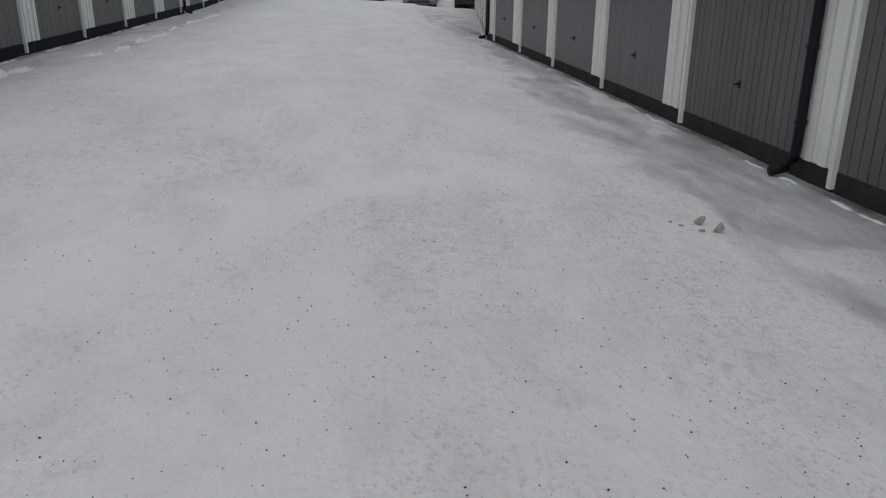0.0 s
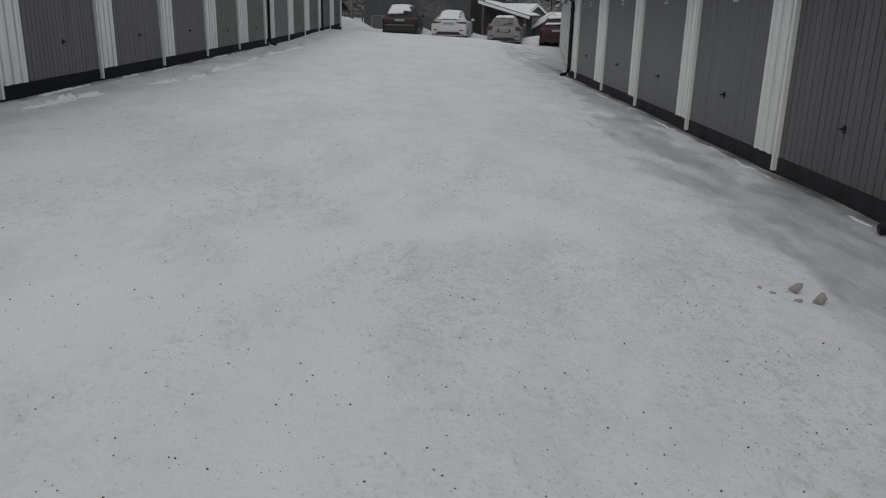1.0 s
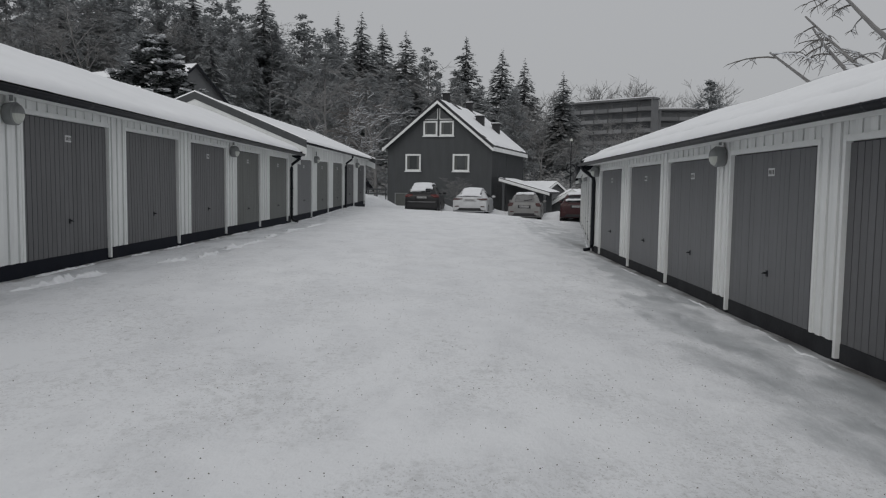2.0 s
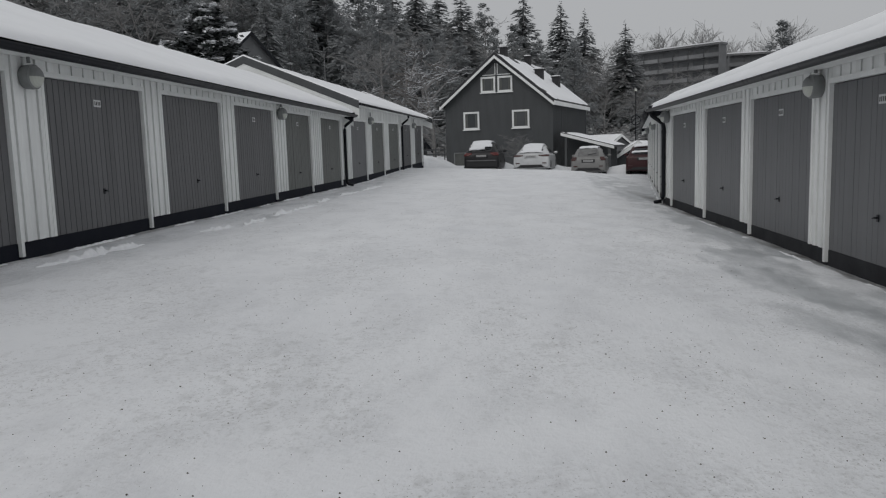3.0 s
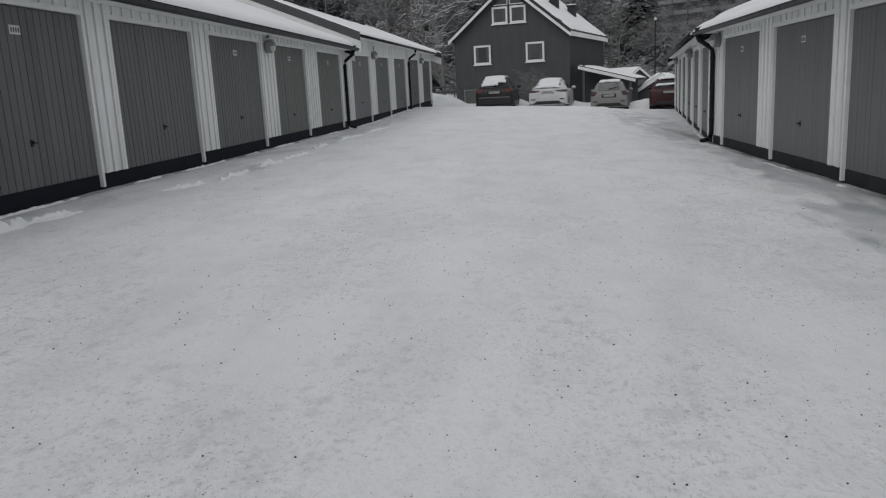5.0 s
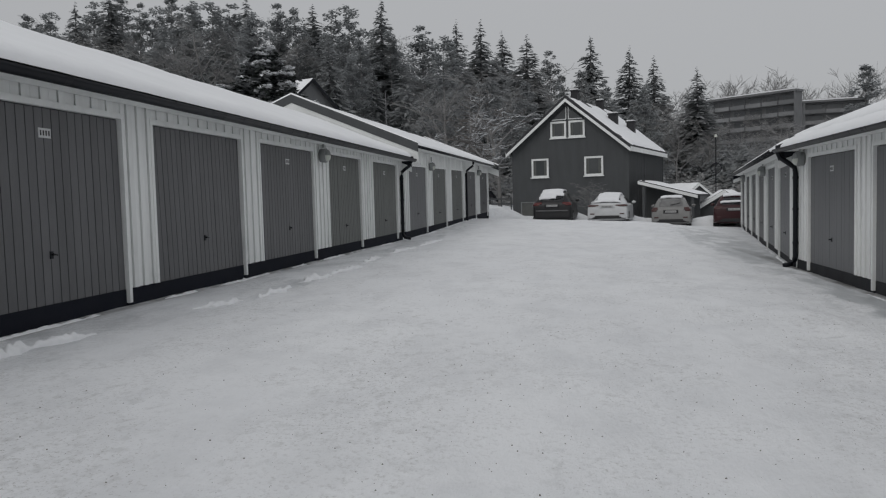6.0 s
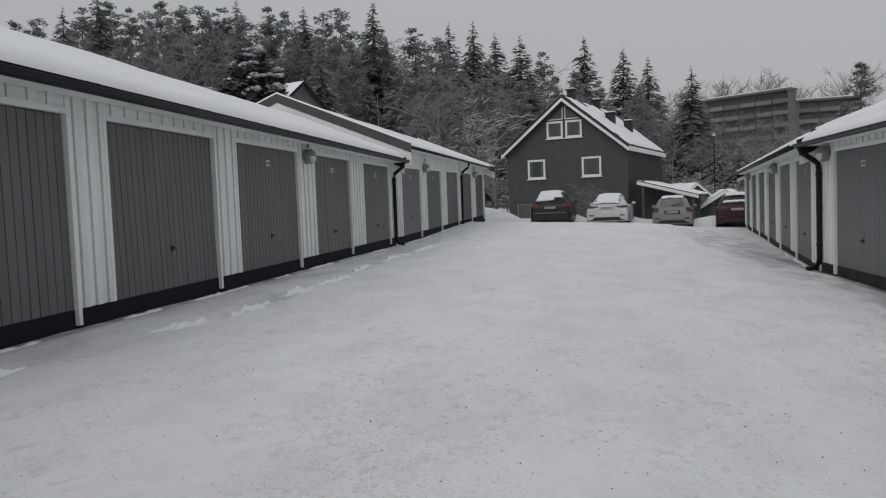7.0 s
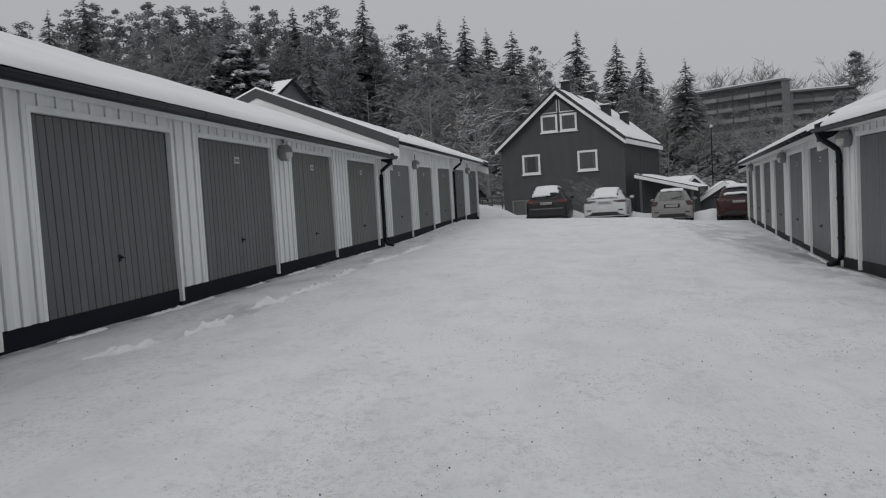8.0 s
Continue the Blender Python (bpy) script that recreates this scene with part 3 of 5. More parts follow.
# ---- the dark house at the end of the lane ----
def dark_house():
    thing = new("house")
    thing.matrix_world = pose(2.65, 45.0, 0.13, 0, 0, -17)
    tagged(thing, "dark grey gabled wooden house with white-framed windows and snowy roof", "house")
    W, D, E, R = 7.0, 9.6, 4.0, 2.85   # x from -W to 0, y from 0 to D
    bm = bmesh.new()
    prof = [(-W, -1.2), (0, -1.2), (0, E), (-W / 2, E + R), (-W, E)]
    front = [bm.verts.new((x, 0, z)) for x, z in prof]
    back = [bm.verts.new((x, D, z)) for x, z in prof]
    bm.faces.new(front)
    bm.faces.new(back)
    for i in range(5):
        bm.faces.new((front[i], front[(i + 1) % 5], back[(i + 1) % 5], back[i]))
    wall = part("wall", bm, M_HOUSE, thing)
    # upright boards
    k = 0
    x = -W
    while x < -0.02:
        zt = E + R * (1 - abs(x + 0.07 + W / 2) / (W / 2)) - 0.12
        bm = bmesh.new()
        block(bm, x + 0.01, x + 0.05, -0.005, 0, -1, zt)
        part("batten", bm, M_HOUSE, wall)
        x += 0.2
    y = 0.1
    while y < D:
        bm = bmesh.new()
        block(bm, 0, 0.018, y, y + 0.04, -1, E - 0.1)
        part("batten", bm, M_HOUSE, wall)
        y += 0.2
    slope = R / (W / 2)
    for sgn in (-1, 1):
        over = 0.2
        def rp(a, y, z):
            return (-W / 2 + sgn * a, y, E + R - slope * a + z)
        bm = bmesh.new()
        hexa(bm, [rp(0, -0.45, 0.02), rp(W / 2 + over, -0.45, 0.02), rp(W / 2 + over, D + 0.4, 0.02), rp(0, D + 0.4, 0.02),
                  rp(0, -0.45, 0.2), rp(W / 2 + over, -0.45, 0.2), rp(W / 2 + over, D + 0.4, 0.2), rp(0, D + 0.4, 0.2)])
        roof = part("roof", bm, M_ROOF, thing)
        bm = bmesh.new()
        hexa(bm, [rp(0, -0.49, -0.17), rp(W / 2 + over, -0.49, -0.17), rp(W / 2 + over, -0.455, -0.17), rp(0, -0.455, -0.17),
                  rp(0, -0.49, 0.015), rp(W / 2 + over, -0.49, 0.015), rp(W / 2 + over, -0.455, 0.015), rp(0, -0.455, 0.015)])
        part("verge_board", bm, M_TRIM, thing, "white painted verge board")
        bm = bmesh.new()
        hexa(bm, [rp(W / 2 + over, -0.45, -0.12), rp(W / 2 + over + 0.03, -0.45, -0.12), rp(W / 2 + over + 0.03, D + 0.4, -0.12), rp(W / 2 + over, D + 0.4, -0.12),
                  rp(W / 2 + over, -0.45, 0.12), rp(W / 2 + over + 0.03, -0.45, 0.12), rp(W / 2 + over + 0.03, D + 0.4, 0.12), rp(W / 2 + over, D + 0.4, 0.12)])
        part("eave_board", bm, M_TRIM, thing, "white painted eave board")
        # snow with bare streaks near the ridge and verge
        bm = bmesh.new()
        n1, n2 = 24, 40
        grid = []
        for j in range(n2 + 1):
            row = []
            for i in range(n1 + 1):
                a = 0.06 + (W / 2 + over - 0.08) * i / n1
                yy = -0.3 + (D + 0.6) * j / n2 + 0.16 * noise.noise((sgn * 3, a * 1.6, 2)) * (1 - j / n2)
                e = min(i, n1 - i, j, n2 - j)
                bald = smooth01(0.12, 0.5, noise.noise((a * 1.5, yy * 1.2, 4 + sgn))) * smooth01(1.6, 0.2, min(a, yy + 0.3))
                h = 0.205 + (0.075 if e else -0.02) + 0.04 * noise.noise((a * 1.1, yy * 0.9, sgn)) - 0.16 * bald
                row.append(bm.verts.new(rp(a, yy, h)))
            grid.append(row)
        for a, b in zip(grid, grid[1:]):
            for i in range(n1):
                bm.faces.new((a[i], a[i + 1], b[i + 1], b[i]))
        part("roof_snow", bm, M_SNOW, roof, "uneven snow on the roof", smooth=True)

    def window(x0, x1, z0, z1, blind=True, shape=None):
        bm = bmesh.new()
        t = 0.11
        for c in ((x0, x1, z1 - t, z1), (x0, x1, z0, z0 + t), (x0, x0 + t, z0 + t, z1 - t), (x1 - t, x1, z0 + t, z1 - t)):
            block(bm, c[0], c[1], -0.07, -0.02, c[2], c[3])
        win = part("window", bm, M_TRIM, thing, "white framed square window")
        bm = bmesh.new()
        block(bm, x0 + t, x1 - t, -0.035, -0.022, z0 + t, z1 - t)
        part("pane", bm, M_GLASS, win)
        for s_ in (0.0, 0.8):
            bm = bmesh.new()
            w = x1 - x0 - 2 * t
            block(bm, x0 + t + w * s_, x0 + t + w * (s_ + 0.2), -0.0345 - 0.002, -0.0345, z0 + t, z1 - t)
            part("curtain", bm, M_CURTAIN, win, "pale curtain")
        bm = bmesh.new()
        block(bm, x0 - 0.05, x1 + 0.05, -0.12, -0.02, z0 - 0.05, z0)
        part("sill", bm, M_TRIM, win)

    window(-5.75, -4.7, 2.42, 3.52)
    window(-2.55, -1.45, 2.42, 3.52)
    window(-4.55, -3.6, 4.66, 5.62)
    window(-3.45, -2.5, 4.66, 5.62)
    # three-cornered panes over the attic windows
    for xa, xb in ((-4.55, -3.6), (-2.5, -3.45)):
        bm = bmesh.new()
        za, zb = 5.72, 6.42
        tri = [(xa + (xb - xa) * 0.12, za), (xb, za), (xb, zb)]
        a = [bm.verts.new((x, -0.05, z)) for x, z in tri]
        b = [bm.verts.new((x, -0.02, z)) for x, z in tri]
        bm.faces.new(a), bm.faces.new(b)
        for i in range(3):
            bm.faces.new((a[i], a[(i + 1) % 3], b[(i + 1) % 3], b[i]))
        pane = part("gable_pane", bm, M_GLASS, thing, "three-cornered gable pane")
        for i in range(3):
            bm = bmesh.new()
            p0, p1 = tri[i], tri[(i + 1) % 3]
            tube(bm, [(p0[0], -0.06, p0[1]), (p1[0], -0.06, p1[1])], 0.03, 4)
            part("glazing_bar", bm, M_HOUSE if i == 2 else M_TRIM, pane)
    # low basement window
    bm = bmesh.new()
    block(bm, -6.4, -4.9, -0.05, 0, 0.15, 0.95)
    low = part("basement_window", bm, M_CURTAIN, thing, "low pale basement window")
    for x0, x1, z0, z1 in ((-6.46, -6.4, 0.1, 1.0), (-5.68, -5.58, 0.1, 0.95), (-4.9, -4.84, 0.1, 1.0), (-6.4, -4.9, 0.95, 1.0)):
        bm = bmesh.new()
        block(bm, x0, x1, -0.09, -0.052, z0, z1)
        part("frame_bar", bm, M_LAMPGREY, low)
    # chimneys
    for cx, cy, w, z0, z1 in ((-3.45, 1.3, 0.4, 6.3, 7.45), (-3.4, 6.6, 0.4, 6.3, 7.4), (-1.85, 3.9, 0.5, 5.0, 6.2), (-1.4, 6.6, 0.48, 4.6, 5.9)):
        bm = bmesh.new()
        block(bm, cx - w / 2, cx + w / 2, cy - w / 2, cy + w / 2, z0, z1)
        block(bm, cx - w / 2 - 0.06, cx + w / 2 + 0.06, cy - w / 2 - 0.06, cy + w / 2 + 0.06, z1, z1 + 0.07)
        ch = part("chimney", bm, M_BRICKDARK, thing, "dark metal-clad chimney")
        bm = bmesh.new()
        block(bm, cx - w / 2, cx + w / 2, cy - w / 2, cy + w / 2, z1 + 0.07, z1 + 0.14)
        part("snow_cap", bm, M_SNOW, ch)
    # corner boards of the side wall
    for y in (2.2, 4.0, D - 0.15):
        bm = bmesh.new()
        block(bm, 0.0, 0.03, y, y + 0.12, -1, E - 0.1)
        part("cover_board", bm, M_HOUSE, thing)
    return thing


dark_house()


# ---- downpipes and lamps on the garages ----
def downpipe(row, p, u, eave, foot, kick=0.16, v_out=0.38):
    """A black downpipe with a swan neck under the gutter and a shoe at its foot."""
    bm = bmesh.new()
    tube(bm, [p(u, v_out, eave + 0.12), p(u, v_out, eave - 0.02), p(u, v_out - 0.03, eave - 0.1), p(u, 0.16, eave - 0.24), p(u, 0.09, eave - 0.3), p(u, 0.075, eave - 0.4),
              p(u, 0.075, foot + 0.22), p(u, 0.09, foot + 0.14), p(u, 0.13, foot + 0.08), p(u, 0.13 + kick, foot + 0.05)], 0.045, 10)
    pipe = part("downpipe", bm, M_BLACK, row, "black metal downpipe", smooth=True)
    for z in (foot + 0.45, (foot + eave) / 2, eave - 0.5):
        bm = bmesh.new()
        tube(bm, [p(u, 0.075, z), p(u, 0.075, z + 0.04)], 0.053, 10)
        part("pipe_clip", bm, M_BLACK, pipe)


downpipe(left_a, left_a_p, 21.2, 2.45, 0.27)
downpipe(left_b, left_b_p, 9.85, 2.82, 0.3)
downpipe(right_a, right_a_p, 0.72, 2.07, -0.07)
downpipe(right_a, right_a_p, 15.45, 2.07, -0.08)


bm = bmesh.new()
bmesh.ops.create_icosphere(bm, subdivisions=2, radius=1.0, matrix=Matrix.Translation(right_a_p(15.85, 0.02, 2.33)) @ Matrix.Diagonal((0.07, 0.05, 0.06, 1)))
part("roof_stop", bm, M_BLACK, right_a, "dark stop poking out of the roof snow", smooth=True)


def wall_lamp(row, p, u, z, out=0.13):
    """A round bulkhead lamp with a grey hood over its upper half, on an arm from the eave."""
    base = row.location + p(u, out, z)
    thing = new("wall_lamp")
    thing.location = base
    tagged(thing, "round frosted garage lamp with a grey rim under the eave", "lamp", "garage lamps")
    d, n = p(1, 0, 0), p(0, 1, 0)

    def disc(bm, r0, v0, r1, v1, a0=0.0, a1=math.tau, seg=20):
        ring0 = [bm.verts.new(d * (r0 * math.cos(a0 + (a1 - a0) * k / seg)) + n * v0 + Vector((0, 0, r0 * math.sin(a0 + (a1 - a0) * k / seg)))) for k in range(seg + 1)]
        ring1 = [bm.verts.new(d * (r1 * math.cos(a0 + (a1 - a0) * k / seg)) + n * v1 + Vector((0, 0, r1 * math.sin(a0 + (a1 - a0) * k / seg)))) for k in range(seg + 1)]
        for k in range(seg):
            bm.faces.new((ring0[k], ring0[k + 1], ring1[k + 1], ring1[k]))
        return ring0, ring1

    bm = bmesh.new()
    a, b = disc(bm, 0.125, -0.1, 0.135, -0.02)
    disc(bm, 0.135, -0.02, 0.135, 0.02)
    disc(bm, 0.135, 0.02, 0.118, 0.03)
    bm.faces.new(a[:-1])
    part("rim", bm, M_LAMPGREY, thing, "grey metal rim", smooth=True)
    bm = bmesh.new()
    rings = [(0.118, 0.03), (0.105, 0.055), (0.08, 0.075), (0.04, 0.088), (0.004, 0.092)]
    for (r0, v0), (r1, v1) in zip(rings, rings[1:]):
        disc(bm, r0, v0, r1, v1, math.pi, math.tau)
    part("glass", bm, M_LAMP, thing, "frosted glass", smooth=True)
    bm = bmesh.new()
    for (r0, v0), (r1, v1) in zip(rings, rings[1:]):
        disc(bm, r0, v0 + 0.003, r1, v1 + 0.003, 0, math.pi)
    part("hood", bm, M_LAMPGREY, thing, "grey hood", smooth=True)
    bm = bmesh.new()
    tube(bm, [Vector((0, 0, 0.15)) - n * 0.04, Vector((0, 0, 0.3)) - n * 0.04], 0.02, 6)
    part("arm", bm, M_LAMPGREY, thing)
    bm = bmesh.new()
    tube(bm, [n * -0.1, n * (-out - 0.02)], 0.035, 8)
    part("wall_mount", bm, M_LAMPGREY, thing)


for u in (-4.1, 5.22, 14.5):
    wall_lamp(left_a, left_a_p, u, 2.25)
for u in (3.2, 13.05):
    wall_lamp(left_b, left_b_p, u, 2.42 + 0.01 * u)
for u in (6.36, 15.1):
    wall_lamp(right_a, right_a_p, u, 1.92)
for u in (6.35, 16.1):
    wall_lamp(right_b, right_b_p, u, 1.9)


# ---- parked cars ----
def paint(name, c, rough=0.35, coat=0.25):
    m = mat(name, c, rough, vary=0.25, scale=2.0, spec=0.35)
    m.node_tree.nodes["Principled BSDF"].inputs["Coat Weight"].default_value = coat
    return m


M_TYRE = mat("tyre_rubber", (0.02, 0.02, 0.02), 0.8, vary=0.3, scale=9)
M_RIM = mat("wheel_rim", (0.25, 0.25, 0.26), 0.4, metal=0.6, vary=0.2)
M_CARGLASS = mat("car_glass", (0.015, 0.017, 0.02), 0.08, vary=0.2, scale=2)
M_FROSTGLASS = mat("frosted_car_glass", (0.2, 0.2, 0.2), 0.6, vary=0.4, scale=5)
M_TAIL = mat("red_tail_light", (0.1, 0.008, 0.007), 0.25, vary=0.2, scale=8)
M_TAILDIM = mat("dull_tail_light", (0.06, 0.016, 0.014), 0.35, vary=0.3, scale=8)
M_TRIMBLACK = mat("black_plastic", (0.018, 0.018, 0.02), 0.6, vary=0.3, scale=6)
M_CARPLATE = mat("car_plate", (0.4, 0.4, 0.4), 0.5, vary=0.25, scale=8)
M_CARDIRT = mat("snow_dusted_plastic", (0.16, 0.16, 0.165), 0.8, vary=0.4, scale=6)
M_CARSNOW = mat("car_snow", (0.84, 0.85, 0.87), 0.8, vary=0.1, scale=4, bump=0.3, bump_scale=14, spec=0.2)


def spline(a, b, c, d, t):
    """A point between b and c on a smooth line through four points."""
    return 0.5 * (2 * b + (c - a) * t + (2 * a - 5 * b + 4 * c - d) * t * t + (3 * b - a - 3 * c + d) * t ** 3)


# the tail of each body: distance from the bumper, lowest point, half width, shoulder, roof half width, top
TAILS = {
    "suv": [(0.0, 0.36, 0.8, 0.62, 0.66, 0.72), (0.03, 0.29, 0.93, 0.8, 0.82, 0.93), (0.1, 0.26, 0.97, 0.92, 0.81, 1.05),
            (0.24, 0.24, 0.99, 0.98, 0.76, 1.22), (0.42, 0.22, 1.0, 1.0, 0.69, 1.4), (0.62, 0.22, 1.0, 1.0, 0.63, 1.51), (0.95, 0.2, 1.0, 1.0, 0.61, 1.56)],
    "sedan": [(0.0, 0.36, 0.82, 0.62, 0.7, 0.74), (0.03, 0.28, 0.93, 0.82, 0.84, 0.93), (0.1, 0.25, 0.97, 0.9, 0.84, 1.0),
              (0.45, 0.23, 1.0, 0.93, 0.78, 1.09), (0.9, 0.22, 1.0, 0.94, 0.72, 1.25), (1.4, 0.2, 1.0, 0.94, 0.67, 1.38), (1.9, 0.2, 1.0, 0.94, 0.65, 1.43)],
    "estate": [(0.0, 0.35, 0.82, 0.62, 0.7, 0.74), (0.03, 0.28, 0.93, 0.8, 0.82, 0.92), (0.1, 0.25, 0.97, 0.9, 0.8, 1.02),
               (0.2, 0.24, 0.99, 0.95, 0.76, 1.16), (0.36, 0.22, 1.0, 0.96, 0.71, 1.33), (0.54, 0.2, 1.0, 0.96, 0.68, 1.43), (0.9, 0.2, 1.0, 0.96, 0.68, 1.48)],
    "hatch": [(0.0, 0.36, 0.8, 0.62, 0.68, 0.74), (0.03, 0.29, 0.93, 0.8, 0.82, 0.94), (0.1, 0.26, 0.97, 0.92, 0.8, 1.04),
              (0.22, 0.24, 0.99, 0.97, 0.76, 1.2), (0.4, 0.22, 1.0, 0.98, 0.71, 1.38), (0.58, 0.22, 1.0, 0.98, 0.67, 1.49), (0.92, 0.2, 1.0, 0.98, 0.66, 1.54)],
}


def car(name, label, body_paint, at, heading, length, width, kind, tail, skirt=None, glass=None, clear=None):
    """A parked car, its tail at y = 0 and its nose towards +y. clear: which part of the rear window is free of snow."""
    thing = new(name)
    thing.matrix_world = pose(*at, 0, 0, heading)
    tagged(thing, label, "car", "parked cars at the end of the lane")
    w, ln = width / 2, length
    st = list(TAILS[kind])
    h, belt = st[-1][5], st[-1][3]
    st += [(ln * 0.46, 0.2, 1.0, belt, 0.67, h - 0.01), (ln * 0.57, 0.2, 1.0, belt, 0.66, h - 0.07), (ln * 0.66, 0.2, 1.0, belt - 0.01, 0.72, (h + belt) / 2 + 0.08),
           (ln * 0.74, 0.2, 1.0, belt - 0.03, 0.8, belt + 0.04), (ln * 0.9, 0.22, 0.95, belt - 0.14, 0.78, belt - 0.08), (ln * 0.98, 0.28, 0.86, belt - 0.26, 0.74, belt - 0.2), (ln, 0.34, 0.76, 0.56, 0.66, 0.6)]
    rings = []
    for y, lo, hw, sh, rw, rz in st:
        hw, rw = hw * w, rw * w
        half = [(hw * 0.86, lo), (hw * 0.985, lo + 0.1), (hw, lo + 0.3 * (sh - lo) + 0.1), (hw * 0.985, sh - 0.05), (hw * 0.935, sh + 0.005), (rw + 0.01, rz - 0.085), (rw * 0.82, rz - 0.026), (rw * 0.4, rz + 0.008)]
        rings.append([Vector((x, y, z)) for x, z in half] + [Vector((-x, y, z)) for x, z in reversed(half)])
    dense = []
    for i in range(len(rings) - 1):
        for step in range(4):
            q = [rings[max(min(i + o, len(rings) - 1), 0)] for o in (-1, 0, 1, 2)]
            dense.append([spline(q[0][k], q[1][k], q[2][k], q[3][k], step / 4) for k in range(16)])
    dense.append(rings[-1])
    fine = [[spline(r[k - 1], r[k], r[(k + 1) % 16], r[(k + 2) % 16], sub / 3) for k in range(16) for sub in range(3)] for r in dense]
    n_ = len(fine[0])
    verts = [q for r in fine for q in r]
    faces = [(j * n_ + k, j * n_ + (k + 1) % n_, (j + 1) * n_ + (k + 1) % n_, (j + 1) * n_ + k) for j in range(len(fine) - 1) for k in range(n_)]
    faces += [tuple(range(n_)), tuple(range((len(fine) - 1) * n_, len(fine) * n_))]
    bm = bmesh.new()
    bv = [bm.verts.new(q) for q in verts]
    for f in faces:
        bm.faces.new([bv[k] for k in f])
    body = part("body", bm, body_paint, thing, smooth=True)
    hull = BVHTree.FromPolygons(verts, faces)

    def skin(name_, material, u_span, v_span, way, off, keep=None, label_="", steps=(18, 12), rough=0.0, under=thing):
        """A thin sheet laid on the body, cast on it from behind (y), from above (z) or from a side (x)."""
        bm = bmesh.new()
        grid, (nu, nv) = {}, steps
        for j in range(nv + 1):
            for i in range(nu + 1):
                u = u_span[0] + (u_span[1] - u_span[0]) * i / nu
                v = v_span[0] + (v_span[1] - v_span[0]) * j / nv
                if keep and not keep(u, v):
                    continue
                start = {"y": Vector((u, -3, v)), "z": Vector((u, v, 4)), "x": Vector((3 * (1 if w_side > 0 else -1), u, v))}[way]
                ray = {"y": Vector((0, 1, 0)), "z": Vector((0, 0, -1)), "x": Vector((-w_side, 0, 0))}[way]
                spot, normal, _, _ = hull.ray_cast(start, ray)
                if spot is None:
                    continue
                if normal.dot(ray) > 0:
                    normal = -normal
                grid[i, j] = bm.verts.new(spot + normal * (off + rough * noise.noise((u * 4 + at[0], v * 4, at[1]))))
        for (i, j), a in grid.items():
            loop = [grid.get(q) for q in ((i, j), (i + 1, j), (i + 1, j + 1), (i, j + 1))]
            if all(loop):
                bm.faces.new(loop)
        for lone in [q for q in bm.verts if not q.link_faces]:
            bm.verts.remove(lone)
        sheet = part(name_, bm, material, under, label_, smooth=True)
        solid = sheet.modifiers.new("thick", "SOLIDIFY")
        solid.thickness, solid.offset = off * 0.95, 0
        return sheet

    w_side = 1
    rear_lo, rear_hi = st[2][5] + 0.04, h - 0.12
    rear_w = w * 0.66

    def in_rear(x, z):
        return abs(x) < rear_w * (1 - 0.16 * (z - rear_lo) / (rear_hi - rear_lo))

    skin("rear_window", glass or M_CARGLASS, (-rear_w, rear_w), (rear_lo, rear_hi), "y", 0.008, in_rear)
    # snow on roof, rear window and bonnet
    y_low = st[2][0] + 0.02
    skin("roof_snow", M_CARSNOW, (-w * 0.72, w * 0.72), (y_low if clear else st[5][0] - 0.05, ln * 0.58), "z", 0.06,
         (lambda x, y: not clear(x, y) and abs(x) < w * (0.7 - 0.14 * smooth01(0.1, 0.6, y)) + 0.02 * noise.noise((x * 3, y * 5, at[0]))) if clear else (lambda x, y: abs(x) < w * 0.56),
         "layer of snow on roof and rear window" if clear else "thin snow on the roof", (22, 40), 0.03)
    skin("bonnet_snow", M_CARSNOW, (-w * 0.72, w * 0.72), (ln * 0.76, ln * 0.95), "z", 0.06, None, "", (10, 8), 0.02)
    z0 = {"suv": 0.84, "sedan": 0.84, "estate": 0.78, "hatch": 0.84}[kind]
    tall = {"suv": 0.18, "sedan": 0.1, "estate": 0.22, "hatch": 0.17}[kind]
    inner = {"suv": 0.52, "sedan": 0.42, "estate": 0.66, "hatch": 0.56}[kind]
    for w_side in (-1, 1):
        skin("side_window", M_CARGLASS, (st[4][0] + 0.35, ln * 0.66), (belt + 0.05, h - 0.13), "x", 0.008,
             lambda y, z: y < ln * 0.69 - (z - belt) * 0.9 and y > st[4][0] + 0.35 + (z - belt) * 0.7, "", (20, 6))
        bm = bmesh.new()
        bmesh.ops.create_icosphere(bm, subdivisions=2, radius=1.0, matrix=Matrix.Translation((w_side * (w + 0.07), ln * 0.63, belt + 0.09)) @ Matrix.Diagonal((0.11, 0.07, 0.075, 1)))
        part("mirror", bm, body_paint, thing, smooth=True)
        skin("tail_light", tail, (w_side * w * inner, w_side * w * 0.965), (z0, z0 + tall), "y", 0.018,
             lambda x, z: z > z0 + tall * 0.45 * smooth01(w * 0.75, w * inner, abs(x)), "red tail light", (14, 6))
        bm = bmesh.new()
        for z in (0.5,):
            block(bm, min(w_side * w * 0.62, w_side * w * 0.84), max(w_side * w * 0.62, w_side * w * 0.84), -0.025, 0.06, z, z + 0.05)
        part("reflector", bm, M_TAILDIM, thing, "dull red reflector")
    # lower bumper, its dark insert, number plate and badge strip
    skin("lower_bumper", skirt or M_TRIMBLACK, (-w * 0.9, w * 0.9), (0.3, 0.66 if skirt else 0.46), "y", 0.022,
         None if skirt else (lambda x, z: z < 0.46 - 0.13 * smooth01(w * 0.55, w * 0.8, abs(x))), "dark lower bumper", (24, 8))
